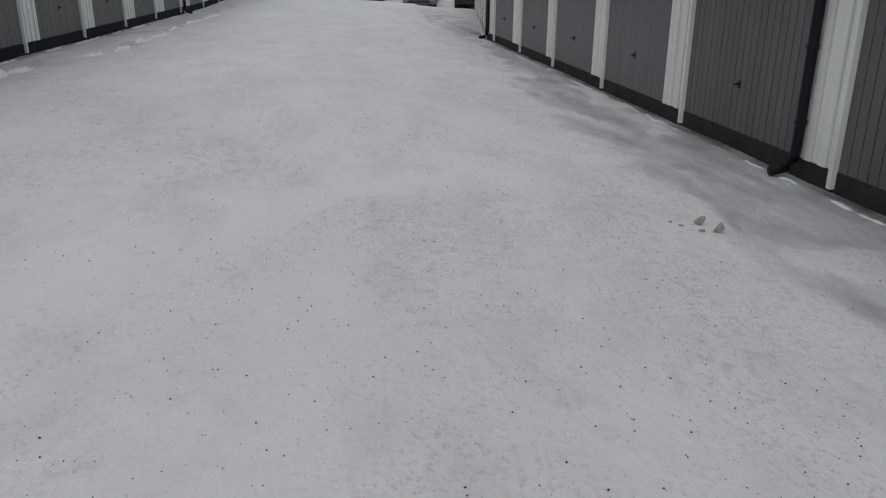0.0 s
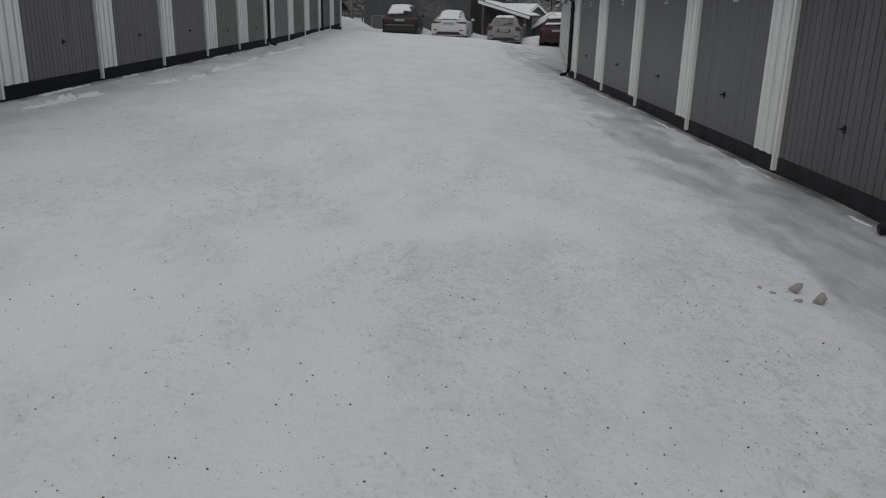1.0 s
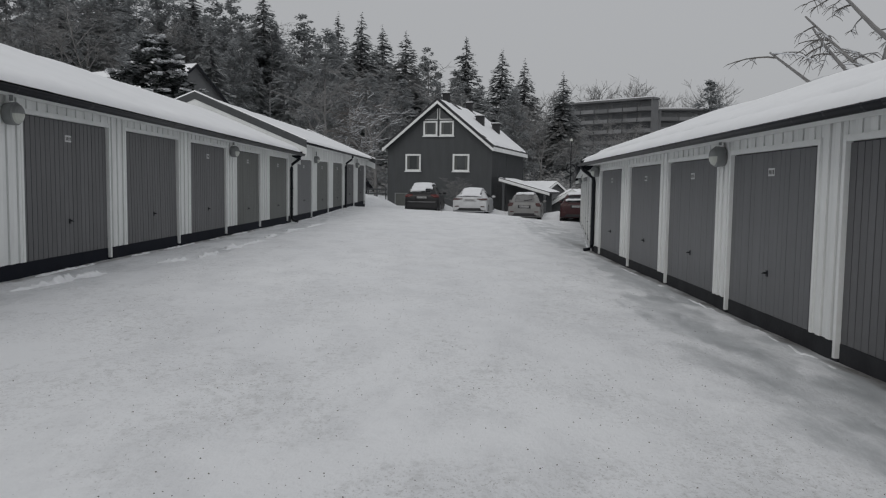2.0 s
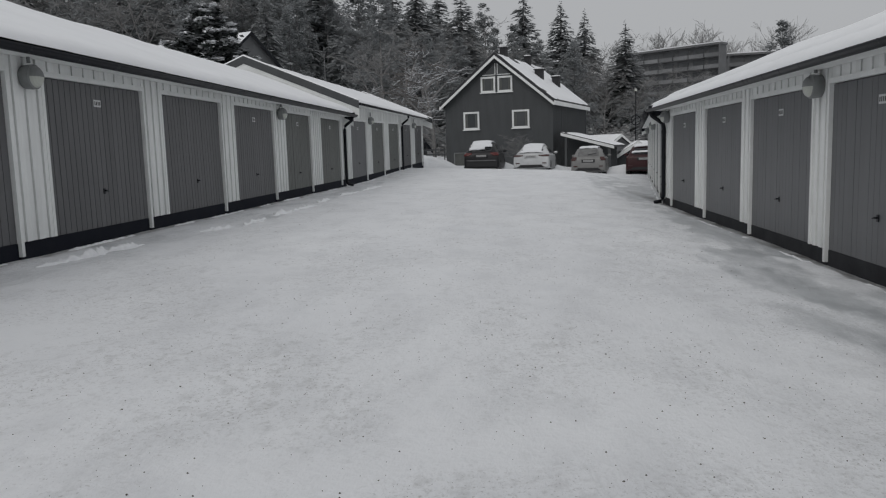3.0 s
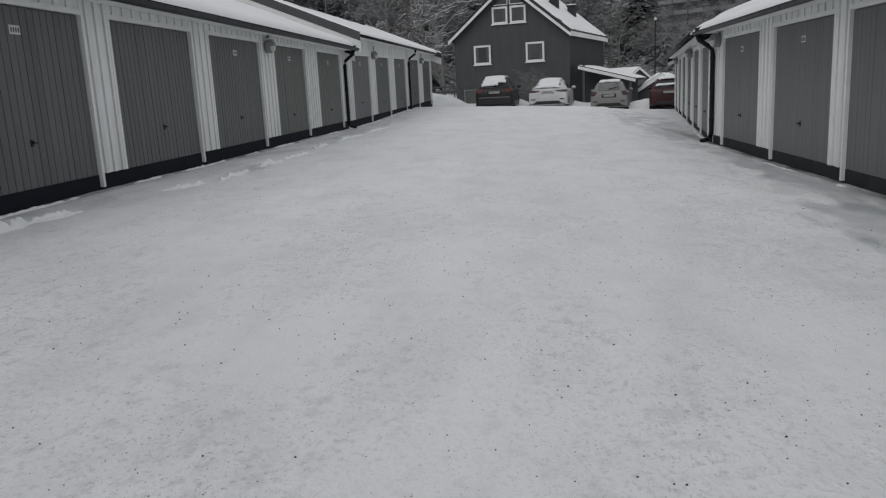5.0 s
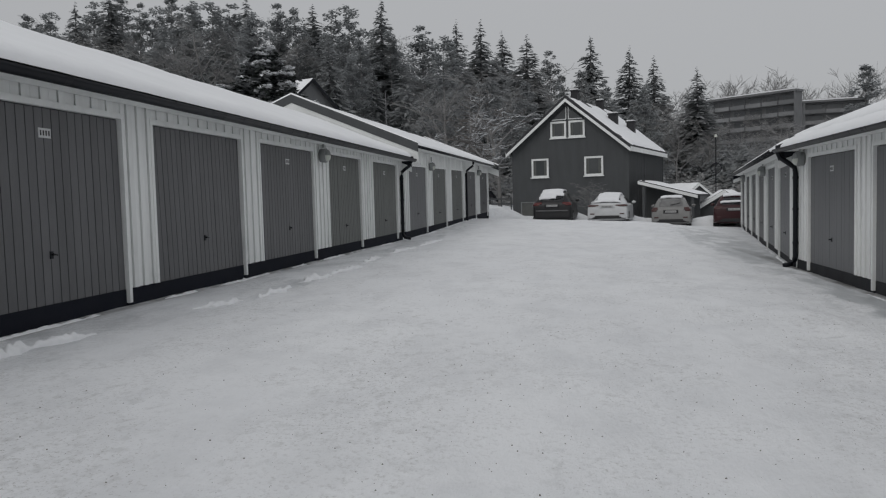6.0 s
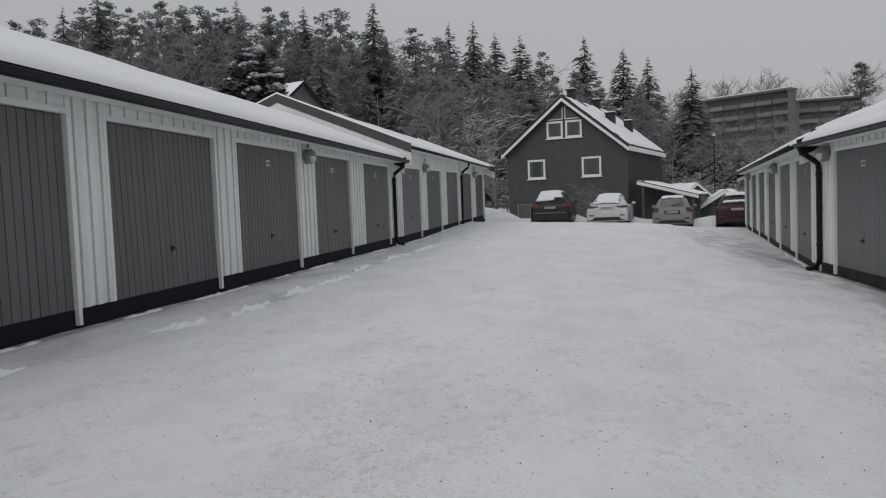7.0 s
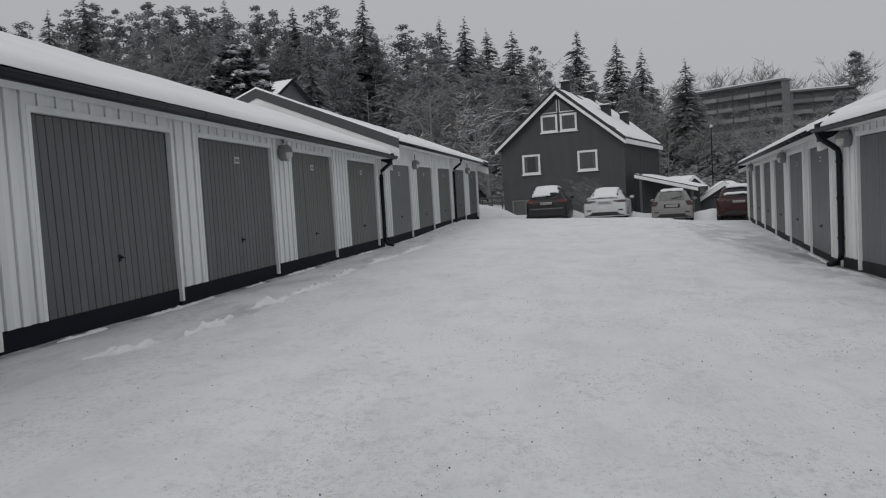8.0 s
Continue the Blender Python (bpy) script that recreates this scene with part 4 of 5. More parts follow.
    if skirt:
        skin("bumper_strip", M_CARDIRT, (-w * 0.8, w * 0.8), (0.6, 0.66), "y", 0.05, None, "grey snow-dusted strip", (18, 3))
    skin("plate_recess", M_TRIMBLACK if kind != "sedan" else body_paint, (-0.34, 0.34), (z0 - 0.06, z0 + 0.1), "y", 0.012, None, "", (8, 4))
    pl = skin("number_plate", M_CARPLATE, (-0.26, 0.26), (z0 - 0.03, z0 + 0.07), "y", 0.026, None, "worn number plate", (8, 3))
    skin("plate_bars", M_INK, (-0.21, 0.21), (z0, z0 + 0.045), "y", 0.042, lambda x, z: int((x + 0.21) / 0.03 + 0.01) % 2 == 0, "", (28, 2), under=pl)
    if kind != "sedan":
        bm = bmesh.new()
        yr = st[5][0]
        hexa(bm, [(-w * 0.58, yr - 0.1, h - 0.12), (w * 0.58, yr - 0.1, h - 0.12), (w * 0.6, yr + 0.25, h - 0.1), (-w * 0.6, yr + 0.25, h - 0.1),
                  (-w * 0.56, yr - 0.1, h - 0.085), (w * 0.56, yr - 0.1, h - 0.085), (w * 0.55, yr + 0.25, h - 0.03), (-w * 0.55, yr + 0.25, h - 0.03)])
        part("roof_spoiler", bm, body_paint, thing)
        bm = bmesh.new()
        tube(bm, [(-0.02, st[3][0] - 0.12, st[3][5] - 0.04), (0.2, st[3][0] - 0.09, st[3][5] + 0.0), (0.42, st[3][0] - 0.05, st[3][5] + 0.05)], 0.02, 6)
        part("wiper", bm, M_TRIMBLACK, thing)
    # wheels
    for sx in (-1, 1):
        for y in (0.85, ln - 0.9):
            bm = bmesh.new()
            seg, r = 24, 0.335
            prof = [(w - 0.23, r * 0.9), (w - 0.22, r), (w - 0.02, r), (w + 0.012, r * 0.9), (w + 0.005, r * 0.66)]
            loops = [[bm.verts.new((sx * x, y + q * math.cos(k * math.tau / seg), 0.33 + q * math.sin(k * math.tau / seg))) for k in range(seg)] for x, q in prof]
            for a, b in zip(loops, loops[1:]):
                for k in range(seg):
                    bm.faces.new((a[k], a[(k + 1) % seg], b[(k + 1) % seg], b[k]))
            bm.faces.new(loops[0]), bm.faces.new(loops[-1])
            wheel = part("wheel", bm, M_TYRE, thing)
            bm = bmesh.new()
            x1 = sx * (w + 0.008)
            c = [bm.verts.new((x1, y + 0.22 * math.cos(k * math.tau / 10) * (1 if k % 2 else 0.8), 0.33 + 0.22 * math.sin(k * math.tau / 10) * (1 if k % 2 else 0.8))) for k in range(10)]
            c2 = [bm.verts.new((x1 - sx * 0.02, v.co.y, v.co.z)) for v in c]
            bm.faces.new(c)
            for k in range(10):
                bm.faces.new((c[k], c[(k + 1) % 10], c2[(k + 1) % 10], c2[k]))
            part("rim", bm, M_RIM, wheel)
    return thing


car("suv", "black crossover car with snow on its roof and rear window", paint("black_car_paint", (0.012, 0.012, 0.014), 0.4, 0.15), (-1.42, 37.3, lane(-1.4, 38.6)), -4, 4.4, 1.86, "suv", M_TAIL, M_TRIMBLACK,
    clear=lambda x, y: y < 0.13 or y < 0.3 and x > 0.1 + 0.5 * y)
car("sedan", "white fastback car covered in snow with thin tail lights", paint("white_car_paint", (0.62, 0.63, 0.64)), (1.13, 37.4, lane(1.17, 38.9)), -8, 4.8, 1.88, "sedan", M_TAILDIM,
    clear=lambda x, y: y < 0.14)
car("estate_car", "dirty silver estate car with frosted rear window", paint("silver_car_paint", (0.24, 0.24, 0.235), 0.5), (4.14, 38.5, lane(4.2, 39.8)), -9, 4.6, 1.82, "estate", M_TAILDIM, glass=M_FROSTGLASS)
car("hatchback", "dark red car with snow on its roof parked by the garages", paint("red_car_paint", (0.036, 0.004, 0.006), 0.4, 0.15), (6.98, 38.3, lane(6.95, 39.3)), -10, 4.4, 1.84, "hatch", M_TAILDIM,
    clear=lambda x, y: y < 0.13 or 0.3 < y < 0.46)


# ---- lean-to, sheds, fence and the houses beyond ----
def snow_pad(name, corners, thick, parent, label=""):
    """Snow lying on a flat or sloping board, rounded at its edges."""
    a, b, c, d = [Vector(q) for q in corners]
    bm = bmesh.new()
    n1 = n2 = 14
    grid = []
    for j in range(n2 + 1):
        row = []
        for i in range(n1 + 1):
            f, g = i / n1, j / n2
            q = (a * (1 - f) + b * f) * (1 - g) + (d * (1 - f) + c * f) * g
            e = min(i, n1 - i, j, n2 - j)
            row.append(bm.verts.new(q + Vector((0, 0, (0.0, 0.75, 1.0)[min(e, 2)] * thick * (1 + 0.25 * noise.noise(q * 0.8))))))
        grid.append(row)
    for r0, r1 in zip(grid, grid[1:]):
        for i in range(n1):
            bm.faces.new((r0[i], r0[i + 1], r1[i + 1], r1[i]))
    return part(name, bm, M_SNOW, parent, label, smooth=True)


def carport():
    thing = new("carport")
    thing.matrix_world = pose(2.75, 44.6, 0, 0, 0, -17)
    tagged(thing, "dark lean-to carport with snowy sloping roof beside the house", "carport")
    x0, x1, y0, y1, z0, z1 = 0.3, 3.5, 0.2, 4.2, 2.2, 1.34
    bm = bmesh.new()
    hexa(bm, [(x0, y0, z0 - 0.12), (x1, y0, z1 - 0.12), (x1, y1, z1 - 0.12), (x0, y1, z0 - 0.12), (x0, y0, z0), (x1, y0, z1), (x1, y1, z1), (x0, y1, z0)])
    roof = part("roof", bm, M_ROOF, thing)
    snow_pad("roof_snow", [(x0, y0, z0), (x1, y0, z1), (x1, y1, z1), (x0, y1, z0)], 0.07, roof)
    bm = bmesh.new()
    hexa(bm, [(x0, y0 - 0.04, z0 - 0.22), (x1, y0 - 0.04, z1 - 0.22), (x1, y0 - 0.002, z1 - 0.22), (x0, y0 - 0.002, z0 - 0.22), (x0, y0 - 0.04, z0 - 0.05), (x1, y0 - 0.04, z1 - 0.05), (x1, y0 - 0.002, z1 - 0.05), (x0, y0 - 0.002, z0 - 0.05)])
    part("fascia", bm, M_TRIM, thing, "white painted fascia board")
    bm = bmesh.new()
    hexa(bm, [(x0, 2.2, -1.8), (x1 - 0.2, 2.2, -1.8), (x1 - 0.2, 2.3, -1.8), (x0, 2.3, -1.8), (x0, 2.2, z0 - 0.13), (x1 - 0.2, 2.2, z1 - 0.08), (x1 - 0.2, 2.3, z1 - 0.08), (x0, 2.3, z0 - 0.13)])
    part("back_wall", bm, M_HOUSE, thing)
    for x, z in ((x0 + 0.3, 2.2), (x1 - 0.3, 1.3)):
        bm = bmesh.new()
        block(bm, x - 0.07, x + 0.07, y0 + 0.05, y0 + 0.19, -1.8, z)
        part("post", bm, M_HOUSE, thing)


def gable_shed(name, label, at, turn, w, d, eave, rise, wall_m, over=0.35, base=-2.5, trim=True, thick=0.18):
    """A small gabled building, its gable towards -y, with snow on both slopes."""
    thing = new(name)
    thing.matrix_world = pose(*at, 0, 0, turn)
    tagged(thing, label, name.replace("_", " "))
    bm = bmesh.new()
    prof = [(-w / 2, base), (w / 2, base), (w / 2, eave), (0, eave + rise), (-w / 2, eave)]
    f = [bm.verts.new((x, 0, z)) for x, z in prof]
    b = [bm.verts.new((x, d, z)) for x, z in prof]
    bm.faces.new(f), bm.faces.new(b)
    for i in range(5):
        bm.faces.new((f[i], f[(i + 1) % 5], b[(i + 1) % 5], b[i]))
    part("wall", bm, wall_m, thing)
    k = rise / (w / 2)
    for sg in (-1, 1):
        def q(a, y, z): return (sg * a, y, eave + rise - k * a + z)
        e = w / 2 + over
        bm = bmesh.new()
        hexa(bm, [q(0, -over, 0.02), q(e, -over, 0.02), q(e, d + over, 0.02), q(0, d + over, 0.02), q(0, -over, 0.12), q(e, -over, 0.12), q(e, d + over, 0.12), q(0, d + over, 0.12)])
        roof = part("roof", bm, M_ROOF, thing)
        snow_pad("roof_snow", [q(0, -over, 0.12), q(e, -over, 0.12), q(e, d + over, 0.12), q(0, d + over, 0.12)], thick, roof)
        bm = bmesh.new()
        hexa(bm, [q(0, -over - 0.04, -0.13), q(e, -over - 0.04, -0.13), q(e, -over - 0.004, -0.13), q(0, -over - 0.004, -0.13), q(0, -over - 0.04, 0.1), q(e, -over - 0.04, 0.1), q(e, -over - 0.004, 0.1), q(0, -over - 0.004, 0.1)])
        part("verge_board", bm, M_TRIM if trim else M_FASCIA, thing)
    return thing


carport()
M_GREYWALL = mat("grey_house_paint", (0.14, 0.145, 0.15), 0.7, vary=0.2, scale=1.2, bump=0.1)
shed = gable_shed("shed", "small dark shed with white verge boards under snow", (8.0, 46.5, 0), -14, 4.2, 4.5, 0.12, 1.3, M_HOUSE, base=-2.2)
bm = bmesh.new()
block(bm, -1.75, -1.62, -0.3, -0.17, -2.2, 0.5)
part("post", bm, M_TRIM, shed, "white post")
gable_shed("cottage", "grey cottage with a snowy roof among trees", (9.9, 70.0, 0), 35, 4.6, 5.5, 0.7, 1.5, M_GREYWALL, base=-2.0)
gable_shed("outbuilding", "low dark outbuilding with a snowy roof beside the house", (-7.4, 52.5, 0), 62, 5.0, 5.0, 1.5, 1.9, M_HOUSE, base=-1.5, trim=False)
back_house = gable_shed("back_house", "grey house with snowy roof above the garages", (-21.0, 60.0, 0), 62, 7.5, 16.0, 8.2, 3.0, M_GREYWALL, base=0.0, trim=False, thick=0.25)
bm = bmesh.new()
tube(bm, [(-1.4, 11.0, 9.8), (-1.4, 11.0, 11.1)], 0.12, 8)
part("vent_pipe", bm, M_BLACK, back_house)


def slat_fence():
    thing = new("fence")
    thing.matrix_world = pose(-8.4, 44.6, lane(-6, 44) + 0.15, 0, 0, 4)
    tagged(thing, "low dark wooden fence half buried in snow", "fence")
    for i in range(9):
        bm = bmesh.new()
        block(bm, i * 0.55, i * 0.55 + 0.07, 0, 0.07, -0.5, 0.75)
        part("post", bm, M_HOUSE, thing)
    for z in (0.3, 0.58):
        bm = bmesh.new()
        block(bm, 0, 4.5, -0.03, -0.003, z, z + 0.09)
        part("rail", bm, M_HOUSE, thing)


slat_fence()


# ---- apartment block on the far slope ----
# facade tones set close together: the haze before the block is in these colours
M_BLOCK = mat("weathered_concrete", (0.165, 0.169, 0.174), 0.85, vary=0.3, scale=0.3, bump=0.1)
M_PARAPET = mat("pale_balcony_parapet", (0.23, 0.234, 0.24), 0.8, vary=0.4, scale=0.25, color2=(0.14, 0.143, 0.148))
M_BLOCKGLASS = mat("block_window_glass", (0.12, 0.126, 0.133), 0.2, vary=0.3, scale=0.4)


def apartment_block(label, x, y, turn, length, top, storeys, depth=12.0, step=2.85):
    thing = new("apartment_building")
    thing.matrix_world = pose(x, y, 0, 0, 0, turn)
    tagged(thing, label, "apartment building")
    bm = bmesh.new()
    block(bm, -length, 0, 0, depth, -5, top)
    part("wall", bm, M_BLOCK, thing)
    bm = bmesh.new()
    block(bm, -length - 0.4, 0.4, -1.7, depth, top, top + 0.5)
    part("roof", bm, M_BLOCK, thing)
    bm = bmesh.new()
    block(bm, -length - 0.3, 0.3, -1.6, depth - 0.1, top + 0.5, top + 0.75)
    part("roof_snow", bm, M_SNOW, thing)
    for xx in (-0.25, -length):
        bm = bmesh.new()
        block(bm, xx, xx + 0.25, -1.65, 0, -5, top)
        part("end_wall", bm, M_BLOCK, thing)
    for i in range(storeys):
        z = top - step * (i + 1)
        bays = int(length / 4)
        for k in range(bays):
            x0 = -length + k * length / bays + 0.26
            x1 = -length + (k + 1) * length / bays - 0.05
            bm = bmesh.new()
            block(bm, x0, x1, -1.6, -1.45, z, z + 0.95)
            bal = part("balcony", bm, M_PARAPET if (i * 7 + k * 5) % 3 else M_BLOCK, thing)
            bm = bmesh.new()
            block(bm, x0, x1, -1.45, -0.002, z - 0.15, z)
            part("slab", bm, M_BLOCK, bal)
            bm = bmesh.new()
            block(bm, x0 + 0.3, x1 - 0.6, -0.05, -0.002, z + 0.3, z + 2.3)
            part("window", bm, M_BLOCKGLASS, thing)


apartment_block("long grey apartment block with balconies behind bare trees", 53.0, 202.0, -43, 31.0, 25.6, 7, 1.8)
apartment_block("lower grey apartment block with dark windows on the slope", 74.0, 218.0, -10, 15.0, 24.5, 4)


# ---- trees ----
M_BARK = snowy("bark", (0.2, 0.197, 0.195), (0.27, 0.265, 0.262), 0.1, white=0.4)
# M_TWIG, M_NEEDLE and M_PINE: distance haze put into a pale base colour
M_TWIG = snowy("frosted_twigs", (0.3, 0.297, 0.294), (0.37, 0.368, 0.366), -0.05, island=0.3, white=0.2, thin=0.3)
M_TWIG_SNOW = snowy("snow_laden_twigs", (0.1, 0.095, 0.09), (0.15, 0.14, 0.135), 0.3, island=0.3, white=0.8)
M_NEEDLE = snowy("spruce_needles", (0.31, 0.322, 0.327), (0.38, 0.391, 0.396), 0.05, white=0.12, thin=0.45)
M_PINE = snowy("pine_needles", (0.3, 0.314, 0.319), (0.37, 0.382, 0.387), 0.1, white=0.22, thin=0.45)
M_THUJA = snowy("thuja_foliage", (0.022, 0.028, 0.025), (0.04, 0.047, 0.042), -0.1, island=0.4, white=0.35)


def make(name, verts, faces, material):
    me = bpy.data.meshes.new(name)
    me.from_pydata(verts, [], faces)
    me.materials.append(material)
    return me


def spruce_mesh(rng, tall, wide, tiers, gap=0.0):
    v, f = [], []

    def spray(p, way, ln, wd, droop):
        side = Vector((-way.y, way.x, 0))
        pts = [p, p + way * ln * 0.5 + Vector((0, 0, -droop * 0.3)), p + way * ln + Vector((0, 0, -droop))]
        for a, b, w0, w1 in ((pts[0], pts[1], wd * 0.45, wd), (pts[1], pts[2], wd, wd * 0.15)):
            n = len(v)
            tilt = Vector((0, 0, rng.uniform(-0.3, 0.3) * wd))
            v.extend([a - side * w0 - tilt, a + side * w0 + tilt, b + side * w1 + tilt, b - side * w1 - tilt])
            f.append((n, n + 1, n + 2, n + 3))

    for i in range(tiers):
        g = i / (tiers - 1)
        z = tall * (0.1 + 0.9 * g)
        r = wide * (1 - g) ** 0.85 * rng.uniform(0.75, 1.15) + 0.12
        for k in range(max(5, int(15 * (1 - g) + 5))):
            if rng.random() < gap:
                continue
            a = rng.uniform(0, math.tau)
            way = Vector((math.cos(a), math.sin(a), rng.uniform(-0.15, 0.25)))
            ln = r * rng.uniform(0.6, 1.1)
            start = Vector((0, 0, z + rng.uniform(-0.3, 0.3)))
            spray(start, way, ln, 0.07 + ln * 0.085, ln * rng.uniform(0.15, 0.5))
            for s_ in (0.6,):
                w2 = way.copy()
                w2.rotate(Euler((0, 0, rng.choice((-1, 1)) * rng.uniform(0.5, 1.0))))
                spray(start + way * ln * s_ - Vector((0, 0, ln * 0.12 * s_)), w2, ln * 0.42, 0.06 + ln * 0.08, ln * 0.15)
    return v, f


def clump_mesh(rng, blobs, per, size, flat=0.7):
    """Many small tilted leaves gathered in clumps. blobs: centre and radius."""
    v, f = [], []
    for c, r in blobs:
        for _ in range(int(per * r * r)):
            d = Vector((rng.gauss(0, 1), rng.gauss(0, 1), rng.gauss(0, 0.7))).normalized() * r * rng.uniform(0.4, 1.0)
            d.z *= flat / 0.7
            a = Vector((rng.uniform(-1, 1), rng.uniform(-1, 1), rng.uniform(-0.4, 0.4))).normalized() * size * rng.uniform(0.6, 1.3)
            b = a.cross(Vector((rng.uniform(-0.5, 0.5), rng.uniform(-0.5, 0.5), 1))).normalized() * size * rng.uniform(0.4, 0.8)
            n = len(v)
            p = Vector(c) + d
            v.extend([p - a - b * 0.4, p - b, p + a, p + b])
            f.append((n, n + 1, n + 2, n + 3))
    return v, f


def pine_blobs(rng, tall, wide):
    out = []
    for _ in range(95):
        g = rng.uniform(0.12, 1.0)
        a = rng.uniform(0, math.tau)
        r = wide * 0.82 * (1.03 - g) ** 0.62 * rng.uniform(0.0, 1.0) ** 0.6
        out.append(((r * math.cos(a), r * math.sin(a), tall * g), rng.uniform(0.45, 1.0) * wide * (0.25 - 0.09 * g)))
    return out


def trunk_mesh(name, tall, r0, material):
    bm = bmesh.new()
    tube(bm, [(0.04 * math.sin(k * 2.1), 0.04 * math.cos(k * 1.7), -1.0 + (tall + 1) * k / 6) for k in range(7)], r0, 7, 0.02)
    me = bpy.data.meshes.new(name)
    bmesh.ops.recalc_face_normals(bm, faces=bm.faces[:])
    bm.to_mesh(me)
    bm.free()
    me.materials.append(material)
    return me


def branch_mesh(rng, tall, r0, spread, levels, weep=0.0, forks=5, twig_end=0.006, reach=1.0, twig_material=None):
    """A leafless tree: trunk, limbs and twigs, as two lists of tubes."""
    wood, twigs = bmesh.new(), bmesh.new()

    def grow(p, way, ln, r, level):
        pts = [p.copy()]
        w = way.copy()
        steps = 5
        for i in range(steps):
            w = (w + Vector((rng.uniform(-1, 1), rng.uniform(-1, 1), rng.uniform(-0.3, 0.6) - weep * (level >= 2) * 1.6)) * 0.16).normalized()
            p = p + w * ln / steps
            pts.append(p.copy())
        tube(wood if level < 2 else twigs, pts, r, 6 if level < 2 else 3, max(r * 0.4, twig_end))
        if level >= levels:
            return
        count = forks + (3 if level == 0 else 0)
        for i in range(count):
            g = rng.uniform(0.3, 1.0) if level else 0.28 + 0.7 * i / count
            at_ = pts[min(int(g * steps), steps - 1)].lerp(pts[min(int(g * steps) + 1, steps)], g * steps % 1)
            a = rng.uniform(0, math.tau)
            out = Vector((math.cos(a), math.sin(a), rng.uniform(0.25, 0.8) if level == 0 else rng.uniform(-0.3, 0.4) - weep * level * 0.4))
            new_way = (way * (0.6 - spread * 0.3) + out.normalized() * spread).normalized()
            grow(at_, new_way, ln * rng.uniform(0.38, 0.58) * reach, max(r * 0.42, twig_end * 1.5), level + 1)

    grow(Vector((0, 0, -0.5)), Vector((0, 0, 1)), tall, r0, 0)
    out = []
    for nm, bm, m_ in (("trunk", wood, M_BARK), ("crown_bare", twigs, twig_material or M_TWIG)):
        me = bpy.data.meshes.new(nm)
        bm.to_mesh(me)
        bm.free()
        me.materials.append(m_)
        out.append(me)
    return out


def tree_thing(name, label, meshes, at, turn, scale, group=""):
    thing = new(name)
    tagged(thing, label, "tree", group)
    for me in meshes:
        ob = new(me.name.split("_")[0] if not me.name.startswith("snow") else "snow_clumps", me)
        ob.parent = thing
    thing.matrix_world = pose(*at, 0, 0, turn) @ Matrix.Diagonal((*scale, 1))
    return thing


rng = random.Random(7)
spruces = []
for i in range(5):
    tall = 15.0
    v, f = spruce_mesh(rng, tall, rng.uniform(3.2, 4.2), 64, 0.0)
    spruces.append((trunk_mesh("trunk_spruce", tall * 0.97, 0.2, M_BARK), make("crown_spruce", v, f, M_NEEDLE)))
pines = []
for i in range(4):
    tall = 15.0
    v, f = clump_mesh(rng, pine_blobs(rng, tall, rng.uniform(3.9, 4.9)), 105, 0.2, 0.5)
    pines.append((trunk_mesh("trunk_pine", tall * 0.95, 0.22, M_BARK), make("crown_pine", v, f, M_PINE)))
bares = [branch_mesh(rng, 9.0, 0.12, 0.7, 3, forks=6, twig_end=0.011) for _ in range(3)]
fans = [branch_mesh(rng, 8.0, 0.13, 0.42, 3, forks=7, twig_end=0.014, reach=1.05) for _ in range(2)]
fan_top = [max(q.co.z for me in pair for q in me.vertices) for pair in fans]

# the tall ones that stand out on the skyline: bearing (x per metre ahead), height over the eye per metre ahead, distance, kind
first_eye = Vector((-0.53, 2.45, 1.32))
SKY = [(-0.81, 0.27, 104, 1), (-0.775, 0.285, 100, 1), (-0.74, 0.288, 106, 1), (-0.70, 0.30, 96, 0), (-0.67, 0.297, 110, 1), (-0.625, 0.3, 112, 1), (-0.575, 0.285, 104, 1), (-0.52, 0.29, 104, 1), (-0.465, 0.28, 104, 1), (-0.37, 0.268, 108, 1), (-0.32, 0.262, 104, 1), (-0.645, 0.315, 108, 0), (-0.60, 0.29, 100, 1), (-0.55, 0.295, 112, 1), (-0.49, 0.285, 98, 1), (-0.44, 0.29, 110, 0),
       (-0.395, 0.275, 100, 1), (-0.345, 0.27, 118, 0), (-0.295, 0.268, 96, 1), (-0.25, 0.272, 104, 0), (-0.195, 0.232, 112, 1), (-0.15, 0.238, 100, 0), (-0.118, 0.235, 118, 0),
       (-0.058, 0.213, 106, 0), (-0.028, 0.19, 122, 1), (0.022, 0.207, 116, 0), (0.07, 0.19, 124, 0), (0.1, 0.176, 130, 0), (0.152, 0.16, 128, 0), (0.347, 0.151, 130, 1), (0.13, 0.148, 160, 2), (0.19, 0.142, 240, 2), (0.21, 0.138, 240, 2), (0.228, 0.15, 240, 2), (0.243, 0.138, 250, 2), (0.293, 0.132, 240, 2), (0.31, 0.132, 250, 2), (0.328, 0.148, 235, 2), (-0.09, 0.218, 132, 0)]
n_con = 0
